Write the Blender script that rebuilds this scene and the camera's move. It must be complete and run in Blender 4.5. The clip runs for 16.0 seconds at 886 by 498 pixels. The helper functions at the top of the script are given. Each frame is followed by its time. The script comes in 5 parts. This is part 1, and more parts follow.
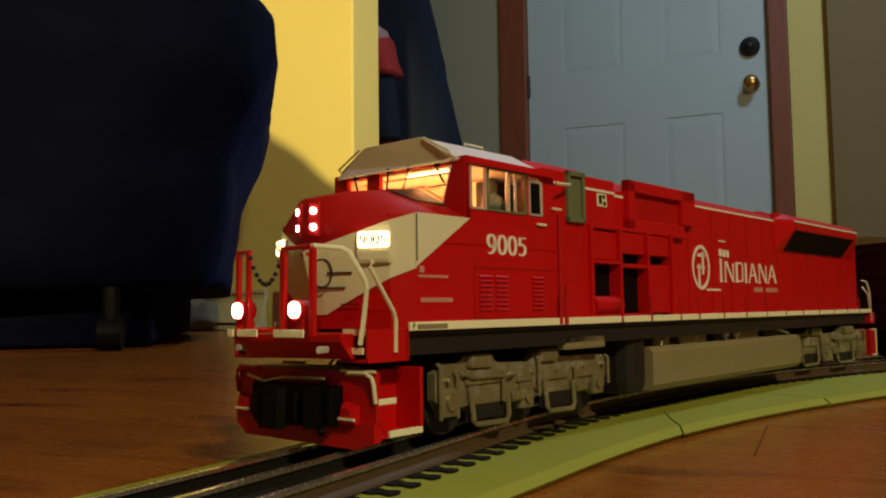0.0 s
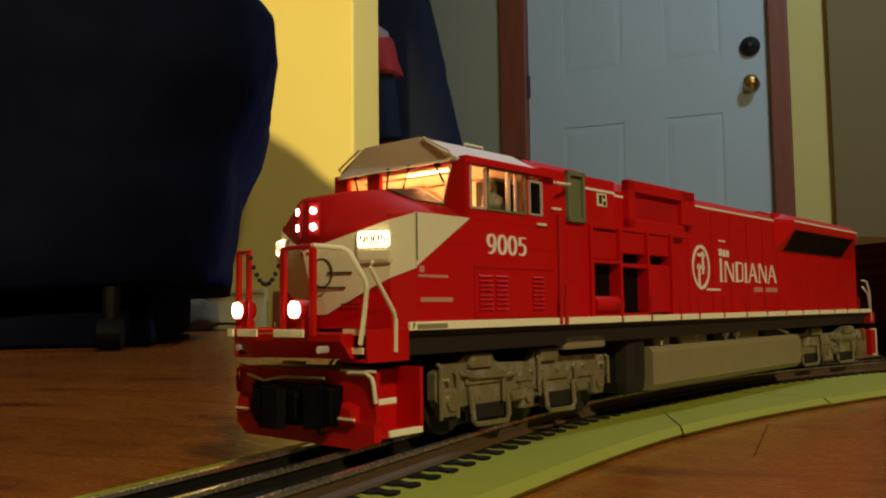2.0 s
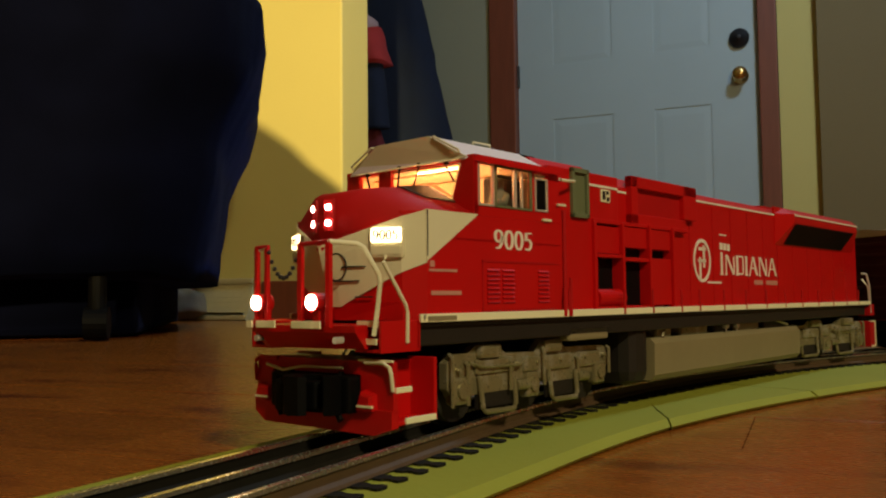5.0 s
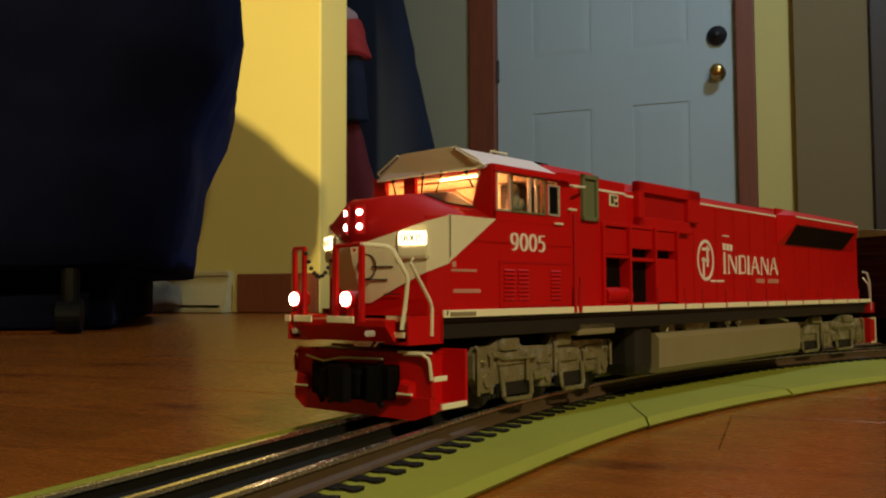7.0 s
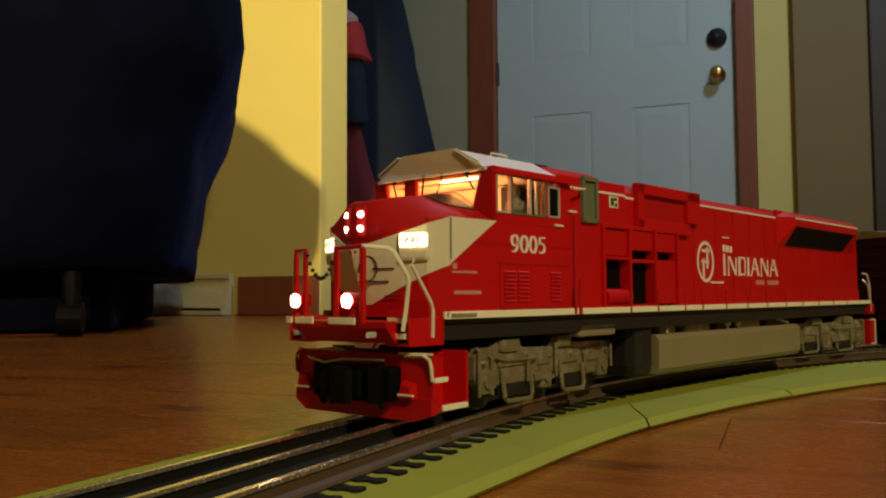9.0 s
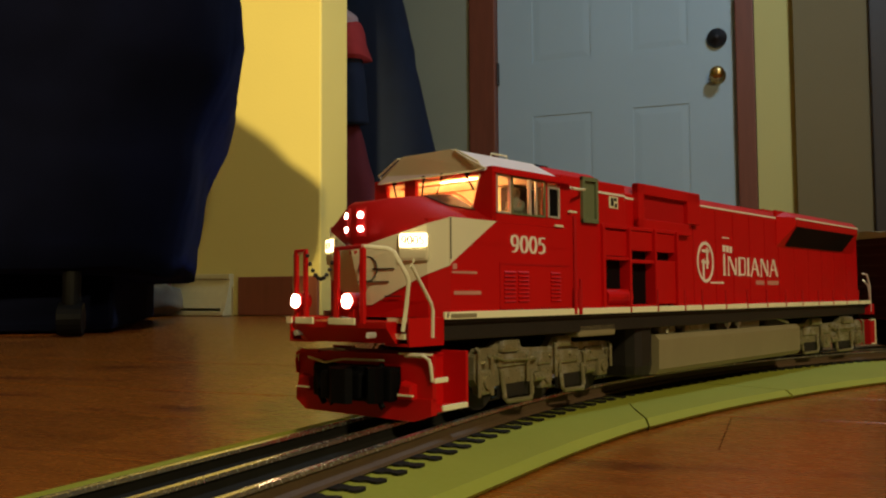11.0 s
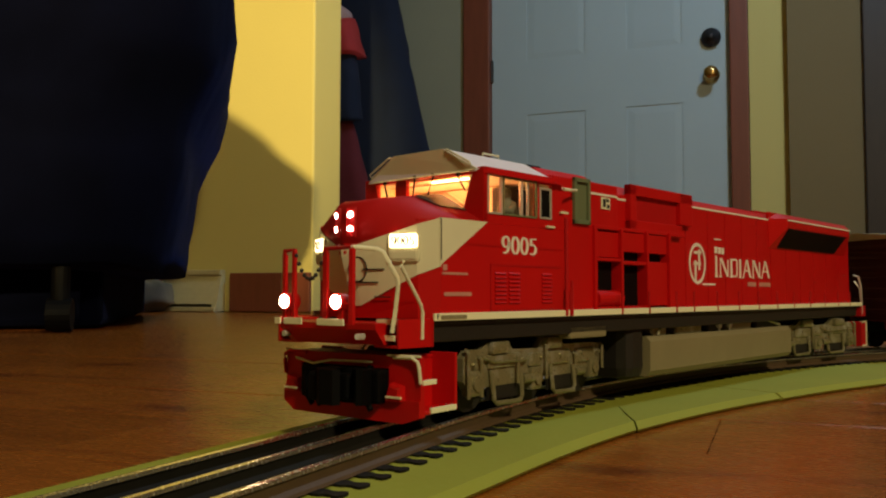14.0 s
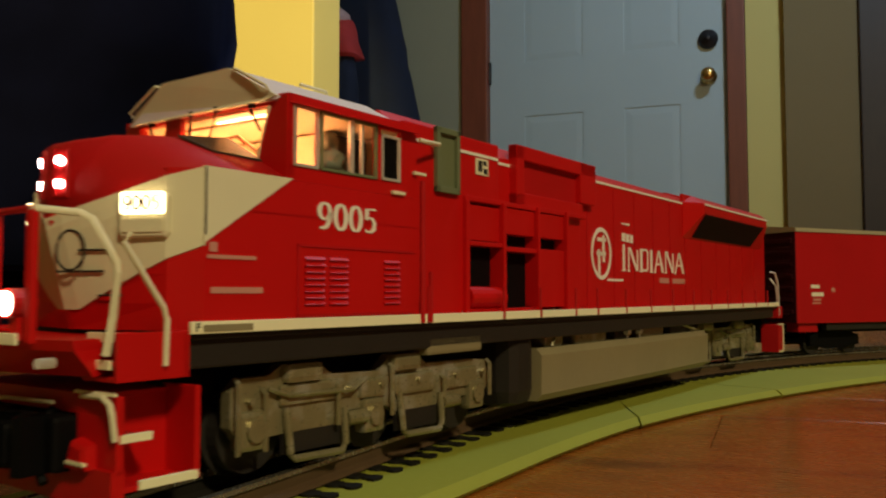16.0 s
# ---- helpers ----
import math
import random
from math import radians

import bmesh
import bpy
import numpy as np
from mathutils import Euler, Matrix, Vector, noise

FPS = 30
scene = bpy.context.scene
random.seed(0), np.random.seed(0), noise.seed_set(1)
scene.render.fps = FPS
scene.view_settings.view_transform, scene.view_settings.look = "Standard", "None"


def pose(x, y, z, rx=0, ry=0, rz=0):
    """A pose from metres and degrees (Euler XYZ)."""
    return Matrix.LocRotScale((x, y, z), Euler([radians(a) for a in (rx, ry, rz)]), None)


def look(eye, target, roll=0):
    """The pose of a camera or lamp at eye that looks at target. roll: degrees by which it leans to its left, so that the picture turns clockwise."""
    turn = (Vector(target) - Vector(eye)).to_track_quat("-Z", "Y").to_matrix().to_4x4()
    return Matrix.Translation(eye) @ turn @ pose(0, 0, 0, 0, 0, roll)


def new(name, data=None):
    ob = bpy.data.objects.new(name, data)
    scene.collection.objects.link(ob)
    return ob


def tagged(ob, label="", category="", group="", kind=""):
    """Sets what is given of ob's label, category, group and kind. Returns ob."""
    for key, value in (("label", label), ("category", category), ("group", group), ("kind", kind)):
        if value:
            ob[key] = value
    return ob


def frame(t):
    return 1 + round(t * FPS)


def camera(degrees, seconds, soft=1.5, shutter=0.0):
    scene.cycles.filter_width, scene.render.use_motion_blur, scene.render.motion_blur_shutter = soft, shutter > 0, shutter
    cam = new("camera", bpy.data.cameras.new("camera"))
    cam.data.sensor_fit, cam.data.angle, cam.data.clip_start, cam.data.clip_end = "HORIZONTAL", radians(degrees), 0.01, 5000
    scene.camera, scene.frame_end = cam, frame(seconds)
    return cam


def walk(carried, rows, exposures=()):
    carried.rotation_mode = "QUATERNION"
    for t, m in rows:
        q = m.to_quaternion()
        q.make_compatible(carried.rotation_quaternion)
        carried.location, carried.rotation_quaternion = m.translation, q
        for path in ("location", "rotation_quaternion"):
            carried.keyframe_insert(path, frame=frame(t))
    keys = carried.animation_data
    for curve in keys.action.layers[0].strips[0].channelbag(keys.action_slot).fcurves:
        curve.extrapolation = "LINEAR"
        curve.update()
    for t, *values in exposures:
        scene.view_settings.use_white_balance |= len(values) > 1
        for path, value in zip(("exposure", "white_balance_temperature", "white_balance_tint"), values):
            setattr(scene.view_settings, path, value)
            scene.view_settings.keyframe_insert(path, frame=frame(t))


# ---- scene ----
cam = camera(55.9, 16.0, soft=2.1, shutter=0.5)

# seconds, eye x y z, heading (degrees left of +y), tilt up, lean
EYE = [
    (0, 0.2226, -0.1886, 0.0503, 45.133, 4.135, -0.75),
    (1, 0.2226, -0.1886, 0.0503, 45.133, 4.135, -0.75),
    (2, 0.2226, -0.1886, 0.0503, 45.133, 4.122, -0.75),
    (2.5, 0.2226, -0.1887, 0.0502, 45.135, 4.09, -0.76),
    (3, 0.2227, -0.1886, 0.0501, 45.140, 4.05, -0.80),
    (3.5, 0.2228, -0.1885, 0.0500, 45.150, 3.97, -0.86),
    (4, 0.2228, -0.1884, 0.0499, 45.156, 3.888, -0.90),
    (4.3, 0.2226, -0.1881, 0.0501, 45.05, 3.80, -0.88),
    (5.3, 0.2205, -0.1863, 0.0517, 43.98, 3.25, -0.45),
    (6.2, 0.2188, -0.1846, 0.0530, 42.96, 2.80, -0.12),
    (6.5, 0.2187, -0.1846, 0.0531, 42.861, 2.825, -0.12),
    (7, 0.2192, -0.1855, 0.0526, 42.855, 2.99, -0.24),
    (7.5, 0.2197, -0.1861, 0.0524, 42.875, 3.061, -0.31),
    (8, 0.2198, -0.1862, 0.0523, 42.880, 3.130, -0.33),
    (9, 0.2200, -0.1866, 0.0523, 42.880, 3.160, -0.33),
    (11.5, 0.2202, -0.1866, 0.0523, 42.890, 3.184, -0.35),
    (12.5, 0.2200, -0.1865, 0.0522, 42.858, 3.203, -0.39),
    (13, 0.2202, -0.1868, 0.0522, 42.766, 3.212, -0.356),
    (13.5, 0.2203, -0.1869, 0.0521, 42.574, 3.235, -0.30),
    (14, 0.2194, -0.1830, 0.0537, 42.424, 2.976, 0.072),
    (14.5, 0.2196, -0.1836, 0.0542, 42.602, 2.898, 0.168),
    (15, 0.2184, -0.1835, 0.0525, 42.975, 3.174, -0.015),
    (15.5, 0.2205, -0.1832, 0.0500, 42.883, 3.571, -0.581),
    (16, 0.2202, -0.1890, 0.0523, 42.253, 3.092, -0.045),
]


def eye_pose(x, y, z, heading, tilt, lean):
    h, p = radians(heading), radians(tilt)
    way = Vector((-math.sin(h) * math.cos(p), math.cos(h) * math.cos(p), math.sin(p)))
    return look((x, y, z), Vector((x, y, z)) + way, lean)


walk(cam, [(r[0], eye_pose(*r[1:])) for r in EYE])

# ---- the room's own axes: E along the door wall, N towards it, from the camera's standing point ----
TURN = radians(20.9)
EX, NX = Vector((math.cos(TURN), math.sin(TURN), 0)), Vector((-math.sin(TURN), math.cos(TURN), 0))
BASE = Vector((0.2196, -0.1859, 0))
ROOM = Matrix.Translation(BASE) @ Matrix.Rotation(TURN, 4, "Z")


def room(e, n, z=0.0):
    return ROOM @ Vector((e, n, z))


# ---- light ----
world = bpy.data.worlds.new("world")
scene.world = world
world.use_nodes = True
world.node_tree.nodes["Background"].inputs[0].default_value = (0.30, 0.34, 0.42, 1)
world.node_tree.nodes["Background"].inputs[1].default_value = 0.02


def area_lamp(name, at, to, size, power, colour):
    data = bpy.data.lights.new(name, "AREA")
    data.energy, data.color, data.shape, data.size = power, colour, "DISK", size
    ob = new(name, data)
    ob.matrix_world = look(at, to)
    return ob


def spot_lamp(name, at, to, degrees, power, colour, size):
    data = bpy.data.lights.new(name, "SPOT")
    data.energy, data.color, data.spot_size, data.spot_blend, data.shadow_soft_size = power, colour, radians(degrees), 0.12, size
    ob = new(name, data)
    ob.matrix_world = look(at, to)
    return ob


# lights added out of view: wall spot, warm trackside, cool overhead by the door
# narrow cone lights the yellow wall from across the room, sparing engine and door
spot_lamp("wall_spot_light", room(1.35, -4.1, 1.55), room(-2.25, 1.9, 0.64), 20.4, 1980, (1.0, 0.77, 0.32), 0.10)
area_lamp("warm_side_light", room(1.30, -0.95, 1.45), room(-0.2, 0.3, 0.0), 0.22, 29.5, (1.0, 0.82, 0.46))
area_lamp("cool_door_light", room(0.60, 1.60, 2.32), room(-0.3, 2.1, 0.5), 0.30, 23, (0.56, 0.78, 1.0))
scene.view_settings.exposure = 0.0

# ---- materials ----


def srgb(h):
    c = [int(h[i:i + 2], 16) / 255 for i in (0, 2, 4)]
    return tuple((x / 12.92 if x <= 0.04045 else ((x + 0.055) / 1.055) ** 2.4) for x in c) + (1,)


def material(name, colour, rough=0.5, metal=0.0, var=0.12, scale=60.0, bump=0.0, fine=900.0, coat=0.0, wear=None, stretch=None, each=0.0, spec=0.5):
    """Principled surface with blotches and fine grain; wear: a second colour in patches; each: change from piece to piece."""
    m = bpy.data.materials.new(name)
    m.use_nodes = True
    t = m.node_tree
    n, l = t.nodes, t.links
    p = n["Principled BSDF"]
    c = colour if len(colour) == 4 else (*colour, 1)
    co = n.new("ShaderNodeTexCoord")
    vec = co.outputs["Object"]
    if stretch:
        mp = n.new("ShaderNodeMapping")
        mp.inputs["Scale"].default_value = stretch
        l.new(vec, mp.inputs["Vector"])
        vec = mp.outputs["Vector"]
    big, small = n.new("ShaderNodeTexNoise"), n.new("ShaderNodeTexNoise")
    for node, s, d in ((big, scale, 4), (small, fine, 3)):
        node.inputs["Scale"].default_value, node.inputs["Detail"].default_value = s, d
        l.new(vec, node.inputs["Vector"])
    mix = n.new("ShaderNodeMix")
    mix.data_type = "RGBA"
    mix.inputs[6].default_value = tuple(x * (1 - var) for x in c[:3]) + (1,)
    mix.inputs[7].default_value = tuple(min(1, x * (1 + var)) for x in c[:3]) + (1,)
    l.new(big.outputs["Fac"], mix.inputs[0])
    out = mix.outputs[2]
    if wear:
        ramp = n.new("ShaderNodeValToRGB")
        ramp.color_ramp.elements[0].position, ramp.color_ramp.elements[1].position = 0.52, 0.72
        l.new(big.outputs["Fac"], ramp.inputs[0])
        w = n.new("ShaderNodeMix")
        w.data_type = "RGBA"
        w.inputs[7].default_value = wear if len(wear) == 4 else (*wear, 1)
        l.new(ramp.outputs[0], w.inputs[0])
        l.new(out, w.inputs[6])
        out = w.outputs[2]
    if each:
        info = n.new("ShaderNodeObjectInfo")
        rng = n.new("ShaderNodeMapRange")
        rng.inputs["To Min"].default_value, rng.inputs["To Max"].default_value = 1 - each, 1 + each
        l.new(info.outputs["Random"], rng.inputs["Value"])
        hsv = n.new("ShaderNodeHueSaturation")
        l.new(rng.outputs[0], hsv.inputs["Value"])
        l.new(out, hsv.inputs["Color"])
        out = hsv.outputs[0]
    l.new(out, p.inputs["Base Color"])
    r = n.new("ShaderNodeMapRange")
    r.inputs["To Min"].default_value, r.inputs["To Max"].default_value = max(0.02, rough - 0.1), min(1, rough + 0.1)
    l.new(small.outputs["Fac"], r.inputs["Value"])
    l.new(r.outputs[0], p.inputs["Roughness"])
    p.inputs["Metallic"].default_value = metal
    p.inputs["Coat Weight"].default_value = coat
    p.inputs["Specular IOR Level"].default_value = spec
    if bump:
        b = n.new("ShaderNodeBump")
        b.inputs["Strength"].default_value, b.inputs["Distance"].default_value = 0.6, bump
        l.new(small.outputs["Fac"], b.inputs["Height"])
        l.new(b.outputs[0], p.inputs["Normal"])
    return m


def glowing(name, colour, strength):
    m = bpy.data.materials.new(name)
    m.use_nodes = True
    p = m.node_tree.nodes["Principled BSDF"]
    p.inputs["Base Color"].default_value = (0.8, 0.75, 0.6, 1)
    p.inputs["Emission Color"].default_value = (*colour, 1)
    p.inputs["Emission Strength"].default_value = strength
    return m


def glassy(name, colour=(1, 1, 1, 1), rough=0.03):
    m = bpy.data.materials.new(name)
    m.use_nodes = True
    n, l = m.node_tree.nodes, m.node_tree.links
    n.remove(n["Principled BSDF"])
    clear, gloss, mix = n.new("ShaderNodeBsdfTransparent"), n.new("ShaderNodeBsdfGlossy"), n.new("ShaderNodeMixShader")
    clear.inputs[0].default_value = colour
    gloss.inputs["Roughness"].default_value = rough
    mix.inputs[0].default_value = 0.05
    l.new(clear.outputs[0], mix.inputs[1])
    l.new(gloss.outputs[0], mix.inputs[2])
    l.new(mix.outputs[0], n["Material Output"].inputs[0])
    return m


M_RED = material("red_paint", (0.52, 0.005, 0.005), 0.42, var=0.10, scale=45, fine=1500, spec=0.28)
M_RED_DARK = material("red_paint_hood", (0.44, 0.004, 0.006), 0.58, var=0.14, scale=40, fine=1500, spec=0.28)
M_CREAM = material("cream_paint", (0.74, 0.71, 0.50), 0.45, var=0.06, scale=60, fine=1500)
M_WHITE = material("white_lettering", (0.80, 0.76, 0.66), 0.5, var=0.05)
M_STRIPE = material("sill_stripe", (0.88, 0.85, 0.58), 0.4, var=0.05)
# same paint as the roof, warm light mixed into the colour
M_ROOF_WARM = material("warm_lit_visor", (0.76, 0.73, 0.54), 0.45, var=0.08, scale=90, bump=0.0001, fine=2500)
M_COWL = material("brown_cowl", (0.045, 0.026, 0.018), 0.5, var=0.15)
M_FADED = material("faded_lettering", (0.55, 0.25, 0.2), 0.5)
# lavender tint stands for cool light on the roof slopes
M_ROOF_COOL = material("cool_lit_roof", (0.78, 0.72, 0.84), 0.42, var=0.08, scale=90, bump=0.0001, fine=2500)
M_BLACK = material("black_plastic", (0.0035, 0.0035, 0.004), 0.55, var=0.2, spec=0.1)
M_DARK = material("dark_underframe", (0.014, 0.011, 0.009), 0.6, var=0.25, scale=120)
M_GREY = material("grey_truck_paint", (0.28, 0.25, 0.14), 0.30, metal=0.45, var=0.25, scale=150, wear=(0.42, 0.40, 0.33))
M_TANK = material("grey_tank_paint", (0.25, 0.215, 0.12), 0.55, var=0.12, scale=60)
M_GREEN = material("green_grey_frame", (0.14, 0.17, 0.09), 0.5, var=0.1)
M_METAL = material("bright_metal", (0.6, 0.58, 0.52), 0.42, metal=1.0, var=0.1)
M_SILVER = material("handrail_silver", (0.62, 0.60, 0.56), 0.35, metal=0.4, var=0.08)
M_CABIN = material("cab_interior", (0.80, 0.66, 0.46), 0.6, var=0.1)
M_DOLL = material("doll_shirt", (0.12, 0.14, 0.10), 0.7, var=0.1)
M_GLASS = glassy("window_glass")
M_NUMBER = glowing("number_board_glow", (1.0, 0.74, 0.38), 5.0)
M_HEAD = glowing("headlight_glow", (1.0, 0.80, 0.62), 30.0)
M_DITCH = glowing("ditch_light_glow", (1.0, 0.68, 0.46), 26.0)
M_CABSTRIP = glowing("cab_strip_glow", (1.0, 0.48, 0.19), 30.0)

M_RAIL = material("rail_steel", (0.78, 0.75, 0.62), 0.25, metal=0.95, var=0.15, scale=200, stretch=(1, 1, 1))
M_RAILSIDE = material("rail_web_brown", (0.085, 0.05, 0.024), 0.6, var=0.2, scale=150)
M_TIE = material("black_tie", (0.012, 0.011, 0.009), 0.7, var=0.3, scale=150, each=0.25, spec=0.15)
M_BOARD = material("olive_board", (0.265, 0.285, 0.020), 0.8, var=0.12, scale=14, bump=0.0002, fine=600)
M_FLOOR = material("wood_plank", (0.30, 0.092, 0.012), 0.26, var=0.5, scale=4.5, fine=60, stretch=(2.0, 8, 1), each=0.14, coat=0.22, wear=(0.09, 0.019, 0.005), spec=0.4)
M_FLOOR.node_tree.nodes["Principled BSDF"].inputs["Coat Roughness"].default_value = 0.2
M_GAP = material("floor_joint", (0.05, 0.017, 0.007), 0.85)
M_YELLOW = material("yellow_wall_paint", (0.63, 0.54, 0.18), 0.75, var=0.05, scale=3, bump=0.0006, fine=160)
M_GREENWALL = material("grey_green_wall_paint", (0.30, 0.31, 0.22), 0.75, var=0.06, scale=3, bump=0.0006, fine=160)
# tan darkened to hold the shade of the wall right of the door
M_WALL_SHADE = material("tan_wall_shaded", (0.20, 0.148, 0.060), 0.75, var=0.06, scale=3, bump=0.0006, fine=160)
M_CEIL = material("ceiling_paint", (0.7, 0.68, 0.62), 0.85, var=0.04, scale=3, bump=0.0008, fine=120)
M_DOOR = material("door_paint", (0.42, 0.52, 0.55), 0.5, var=0.05, scale=4, bump=0.0002, fine=120)
M_TRIM = material("reddish_wood_trim", (0.20, 0.055, 0.028), 0.45, var=0.25, scale=9, stretch=(6, 6, 0.7), fine=80)
M_BROWN = material("dark_brown_wood", (0.022, 0.012, 0.010), 0.5, var=0.25, scale=9, stretch=(6, 6, 0.7), fine=80)
M_NAVY = material("navy_fabric", (0.0013, 0.0018, 0.0080), 0.9, var=0.4, scale=18, bump=0.0008, fine=700, spec=0.03)
navy = M_NAVY.node_tree.nodes["Principled BSDF"].inputs
navy["Sheen Weight"].default_value, navy["Sheen Roughness"].default_value, navy["Sheen Tint"].default_value = 0.07, 0.35, (0.16, 0.26, 1.0, 1)
# slack folds of the seat cover
tree = M_NAVY.node_tree
folds, fold_bump = tree.nodes.new("ShaderNodeTexNoise"), tree.nodes.new("ShaderNodeBump")
fold_place = tree.nodes.new("ShaderNodeTexCoord")
folds.inputs["Scale"].default_value, folds.inputs["Detail"].default_value, folds.inputs["Distortion"].default_value = 5.0, 1.5, 0.3
fold_bump.inputs["Strength"].default_value, fold_bump.inputs["Distance"].default_value = 0.6, 0.025
tree.links.new(fold_place.outputs["Object"], folds.inputs["Vector"])
tree.links.new(folds.outputs["Fac"], fold_bump.inputs["Height"])
for weave in [n for n in tree.nodes if n.bl_idname == "ShaderNodeBump" and n != fold_bump]:
    tree.links.new(fold_bump.outputs["Normal"], weave.inputs["Normal"])
M_NAVYCOAT = material("navy_coat_fabric", (0.004, 0.010, 0.032), 0.9, var=0.3, scale=12, bump=0.0008, fine=500)
M_REDCLOTH = material("red_fabric", (0.42, 0.03, 0.03), 0.85, var=0.2, scale=20, bump=0.0008, fine=500)
M_GREYCLOTH = material("grey_fabric", (0.17, 0.15, 0.11), 0.85, var=0.2, scale=20, bump=0.0008, fine=500)
M_VENT = material("beige_vent_metal", (0.52, 0.46, 0.25), 0.5, var=0.1)
M_BRASS = material("brass", (0.66, 0.44, 0.16), 0.25, metal=1.0, var=0.1)
M_BOLT = material("dark_bronze", (0.04, 0.04, 0.045), 0.4, metal=0.6, var=0.1)
M_CARRED = material("boxcar_red", (0.44, 0.006, 0.010), 0.45, var=0.12, scale=30, spec=0.3)
# dark maroon holds the engine's shadow on the red car's ends
M_CAREND_SHADE = material("boxcar_end_shaded", (0.040, 0.004, 0.009), 0.55, var=0.15, scale=30, spec=0.2)
M_CARROOF = material("boxcar_roof_metal", (0.50, 0.47, 0.33), 0.45, metal=0.3, var=0.12)

# ---- mesh helpers, lengths in millimetres for the models ----
MM = 0.001


def box(bm, x0, x1, y0, y1, z0, z1, bevel=0.0):
    m = Matrix.LocRotScale(((x0 + x1) / 2, (y0 + y1) / 2, (z0 + z1) / 2), None, (abs(x1 - x0), abs(y1 - y0), abs(z1 - z0)))
    vs = bmesh.ops.create_cube(bm, size=1, matrix=m)["verts"]
    if bevel:
        es = list({e for v in vs for e in v.link_edges})
        bmesh.ops.bevel(bm, geom=es, offset=bevel, segments=2, affect="EDGES", profile=0.6)


def prism(bm, pts, axis, a, b):
    """A closed outline (u, v) pushed along an axis from a to b; u, v are the other two axes in order."""
    def at(u, v, w):
        return {"x": (w, u, v), "y": (u, w, v), "z": (u, v, w)}[axis]
    lo = [bm.verts.new(at(u, v, a)) for u, v in pts]
    hi = [bm.verts.new(at(u, v, b)) for u, v in pts]
    n = len(pts)
    bm.faces.new(lo), bm.faces.new(hi[::-1])
    for i in range(n):
        bm.faces.new((lo[i], hi[i], hi[(i + 1) % n], lo[(i + 1) % n]))


def loft(bm, rings, caps=True):
    rs = [[bm.verts.new(p) for p in r] for r in rings]
    n = len(rs[0])
    for a, b in zip(rs, rs[1:]):
        for i in range(n):
            bm.faces.new((a[i], b[i], b[(i + 1) % n], a[(i + 1) % n]))
    if caps:
        bm.faces.new(rs[0][::-1]), bm.faces.new(rs[-1])


def tube(bm, pts, r, sides=8):
    """A round bar along points."""
    pts = [Vector(p) for p in pts]
    rings = []
    for i, p in enumerate(pts):
        d = (pts[min(i + 1, len(pts) - 1)] - pts[max(i - 1, 0)]).normalized()
        up = Vector((0, 0, 1)) if abs(d.z) < 0.9 else Vector((1, 0, 0))
        a = d.cross(up).normalized()
        b = d.cross(a)
        rings.append([p + (a * math.cos(k * math.tau / sides) + b * math.sin(k * math.tau / sides)) * r for k in range(sides)])
    loft(bm, rings)


def disc(bm, at, way, r, depth, sides=20):
    way = Vector(way).normalized()
    tube(bm, [Vector(at) - way * depth / 2, Vector(at) + way * depth / 2], r, sides)


def sheet(bm, pts, thick, way):
    """A flat outline in space with thickness along way."""
    way = Vector(way).normalized() * thick
    lo = [bm.verts.new(p) for p in pts]
    hi = [bm.verts.new(Vector(p) + way) for p in pts]
    n = len(pts)
    bm.faces.new(lo), bm.faces.new(hi[::-1])
    for i in range(n):
        bm.faces.new((lo[i], hi[i], hi[(i + 1) % n], lo[(i + 1) % n]))


def finish(bm, scale=1.0, smooth=False):
    bmesh.ops.recalc_face_normals(bm, faces=bm.faces)
    if scale != 1.0:
        bmesh.ops.scale(bm, vec=(scale,) * 3, verts=bm.verts)
    me = bpy.data.meshes.new("mesh")
    bm.to_mesh(me)
    bm.free()
    if smooth:
        for p in me.polygons:
            p.use_smooth = True
    return me


def part(name, bm, mat, parent=None, label="", scale=1.0, smooth=False):
    me = bm if isinstance(bm, bpy.types.Mesh) else finish(bm, scale, smooth)
    me.materials.clear()
    me.materials.append(mat)
    ob = new(name, me)
    ob.parent = parent
    return tagged(ob, label)


def mm_part(name, bm, mat, parent, label="", smooth=False):
    return part(name, bm, mat, parent, label, MM, smooth)


def letters(text, size, depth):
    """A mesh of the built-in letters in the x-y plane, centred."""
    data = bpy.data.curves.new("letters", "FONT")
    data.body, data.size, data.extrude, data.align_x, data.align_y = text, size, depth, "CENTER", "CENTER"
    data.offset = size * 0.022
    ob = new("letters", data)
    bpy.context.view_layer.update()
    me = bpy.data.meshes.new_from_object(ob.evaluated_get(bpy.context.evaluated_depsgraph_get()))
    bpy.data.objects.remove(ob)
    return me


def thing(name, label, category, group="", m=None):
    ob = tagged(new(name), label, category, group)
    if m is not None:
        ob.matrix_world = m
    return ob


def setting(name, bm, mat, label, scale=1.0):
    ob = part(name, bm, mat, None, label, scale)
    return tagged(ob, kind="structure")

# ---- the room ----
H = 2.4
W_E, W_W, N_DOOR, N_BACK = 2.1, -2.6, 3.22, -4.6
STUB_E, STUB_N = -1.105, 1.888  # right front corner of the yellow wall


def room_box(name, mat, label, e0, e1, n0, n1, z0, z1, bevel=0.0):
    bm = bmesh.new()
    box(bm, e0, e1, n0, n1, z0, z1, bevel)
    ob = setting(name, bm, mat, label)
    ob.matrix_world = ROOM
    return ob


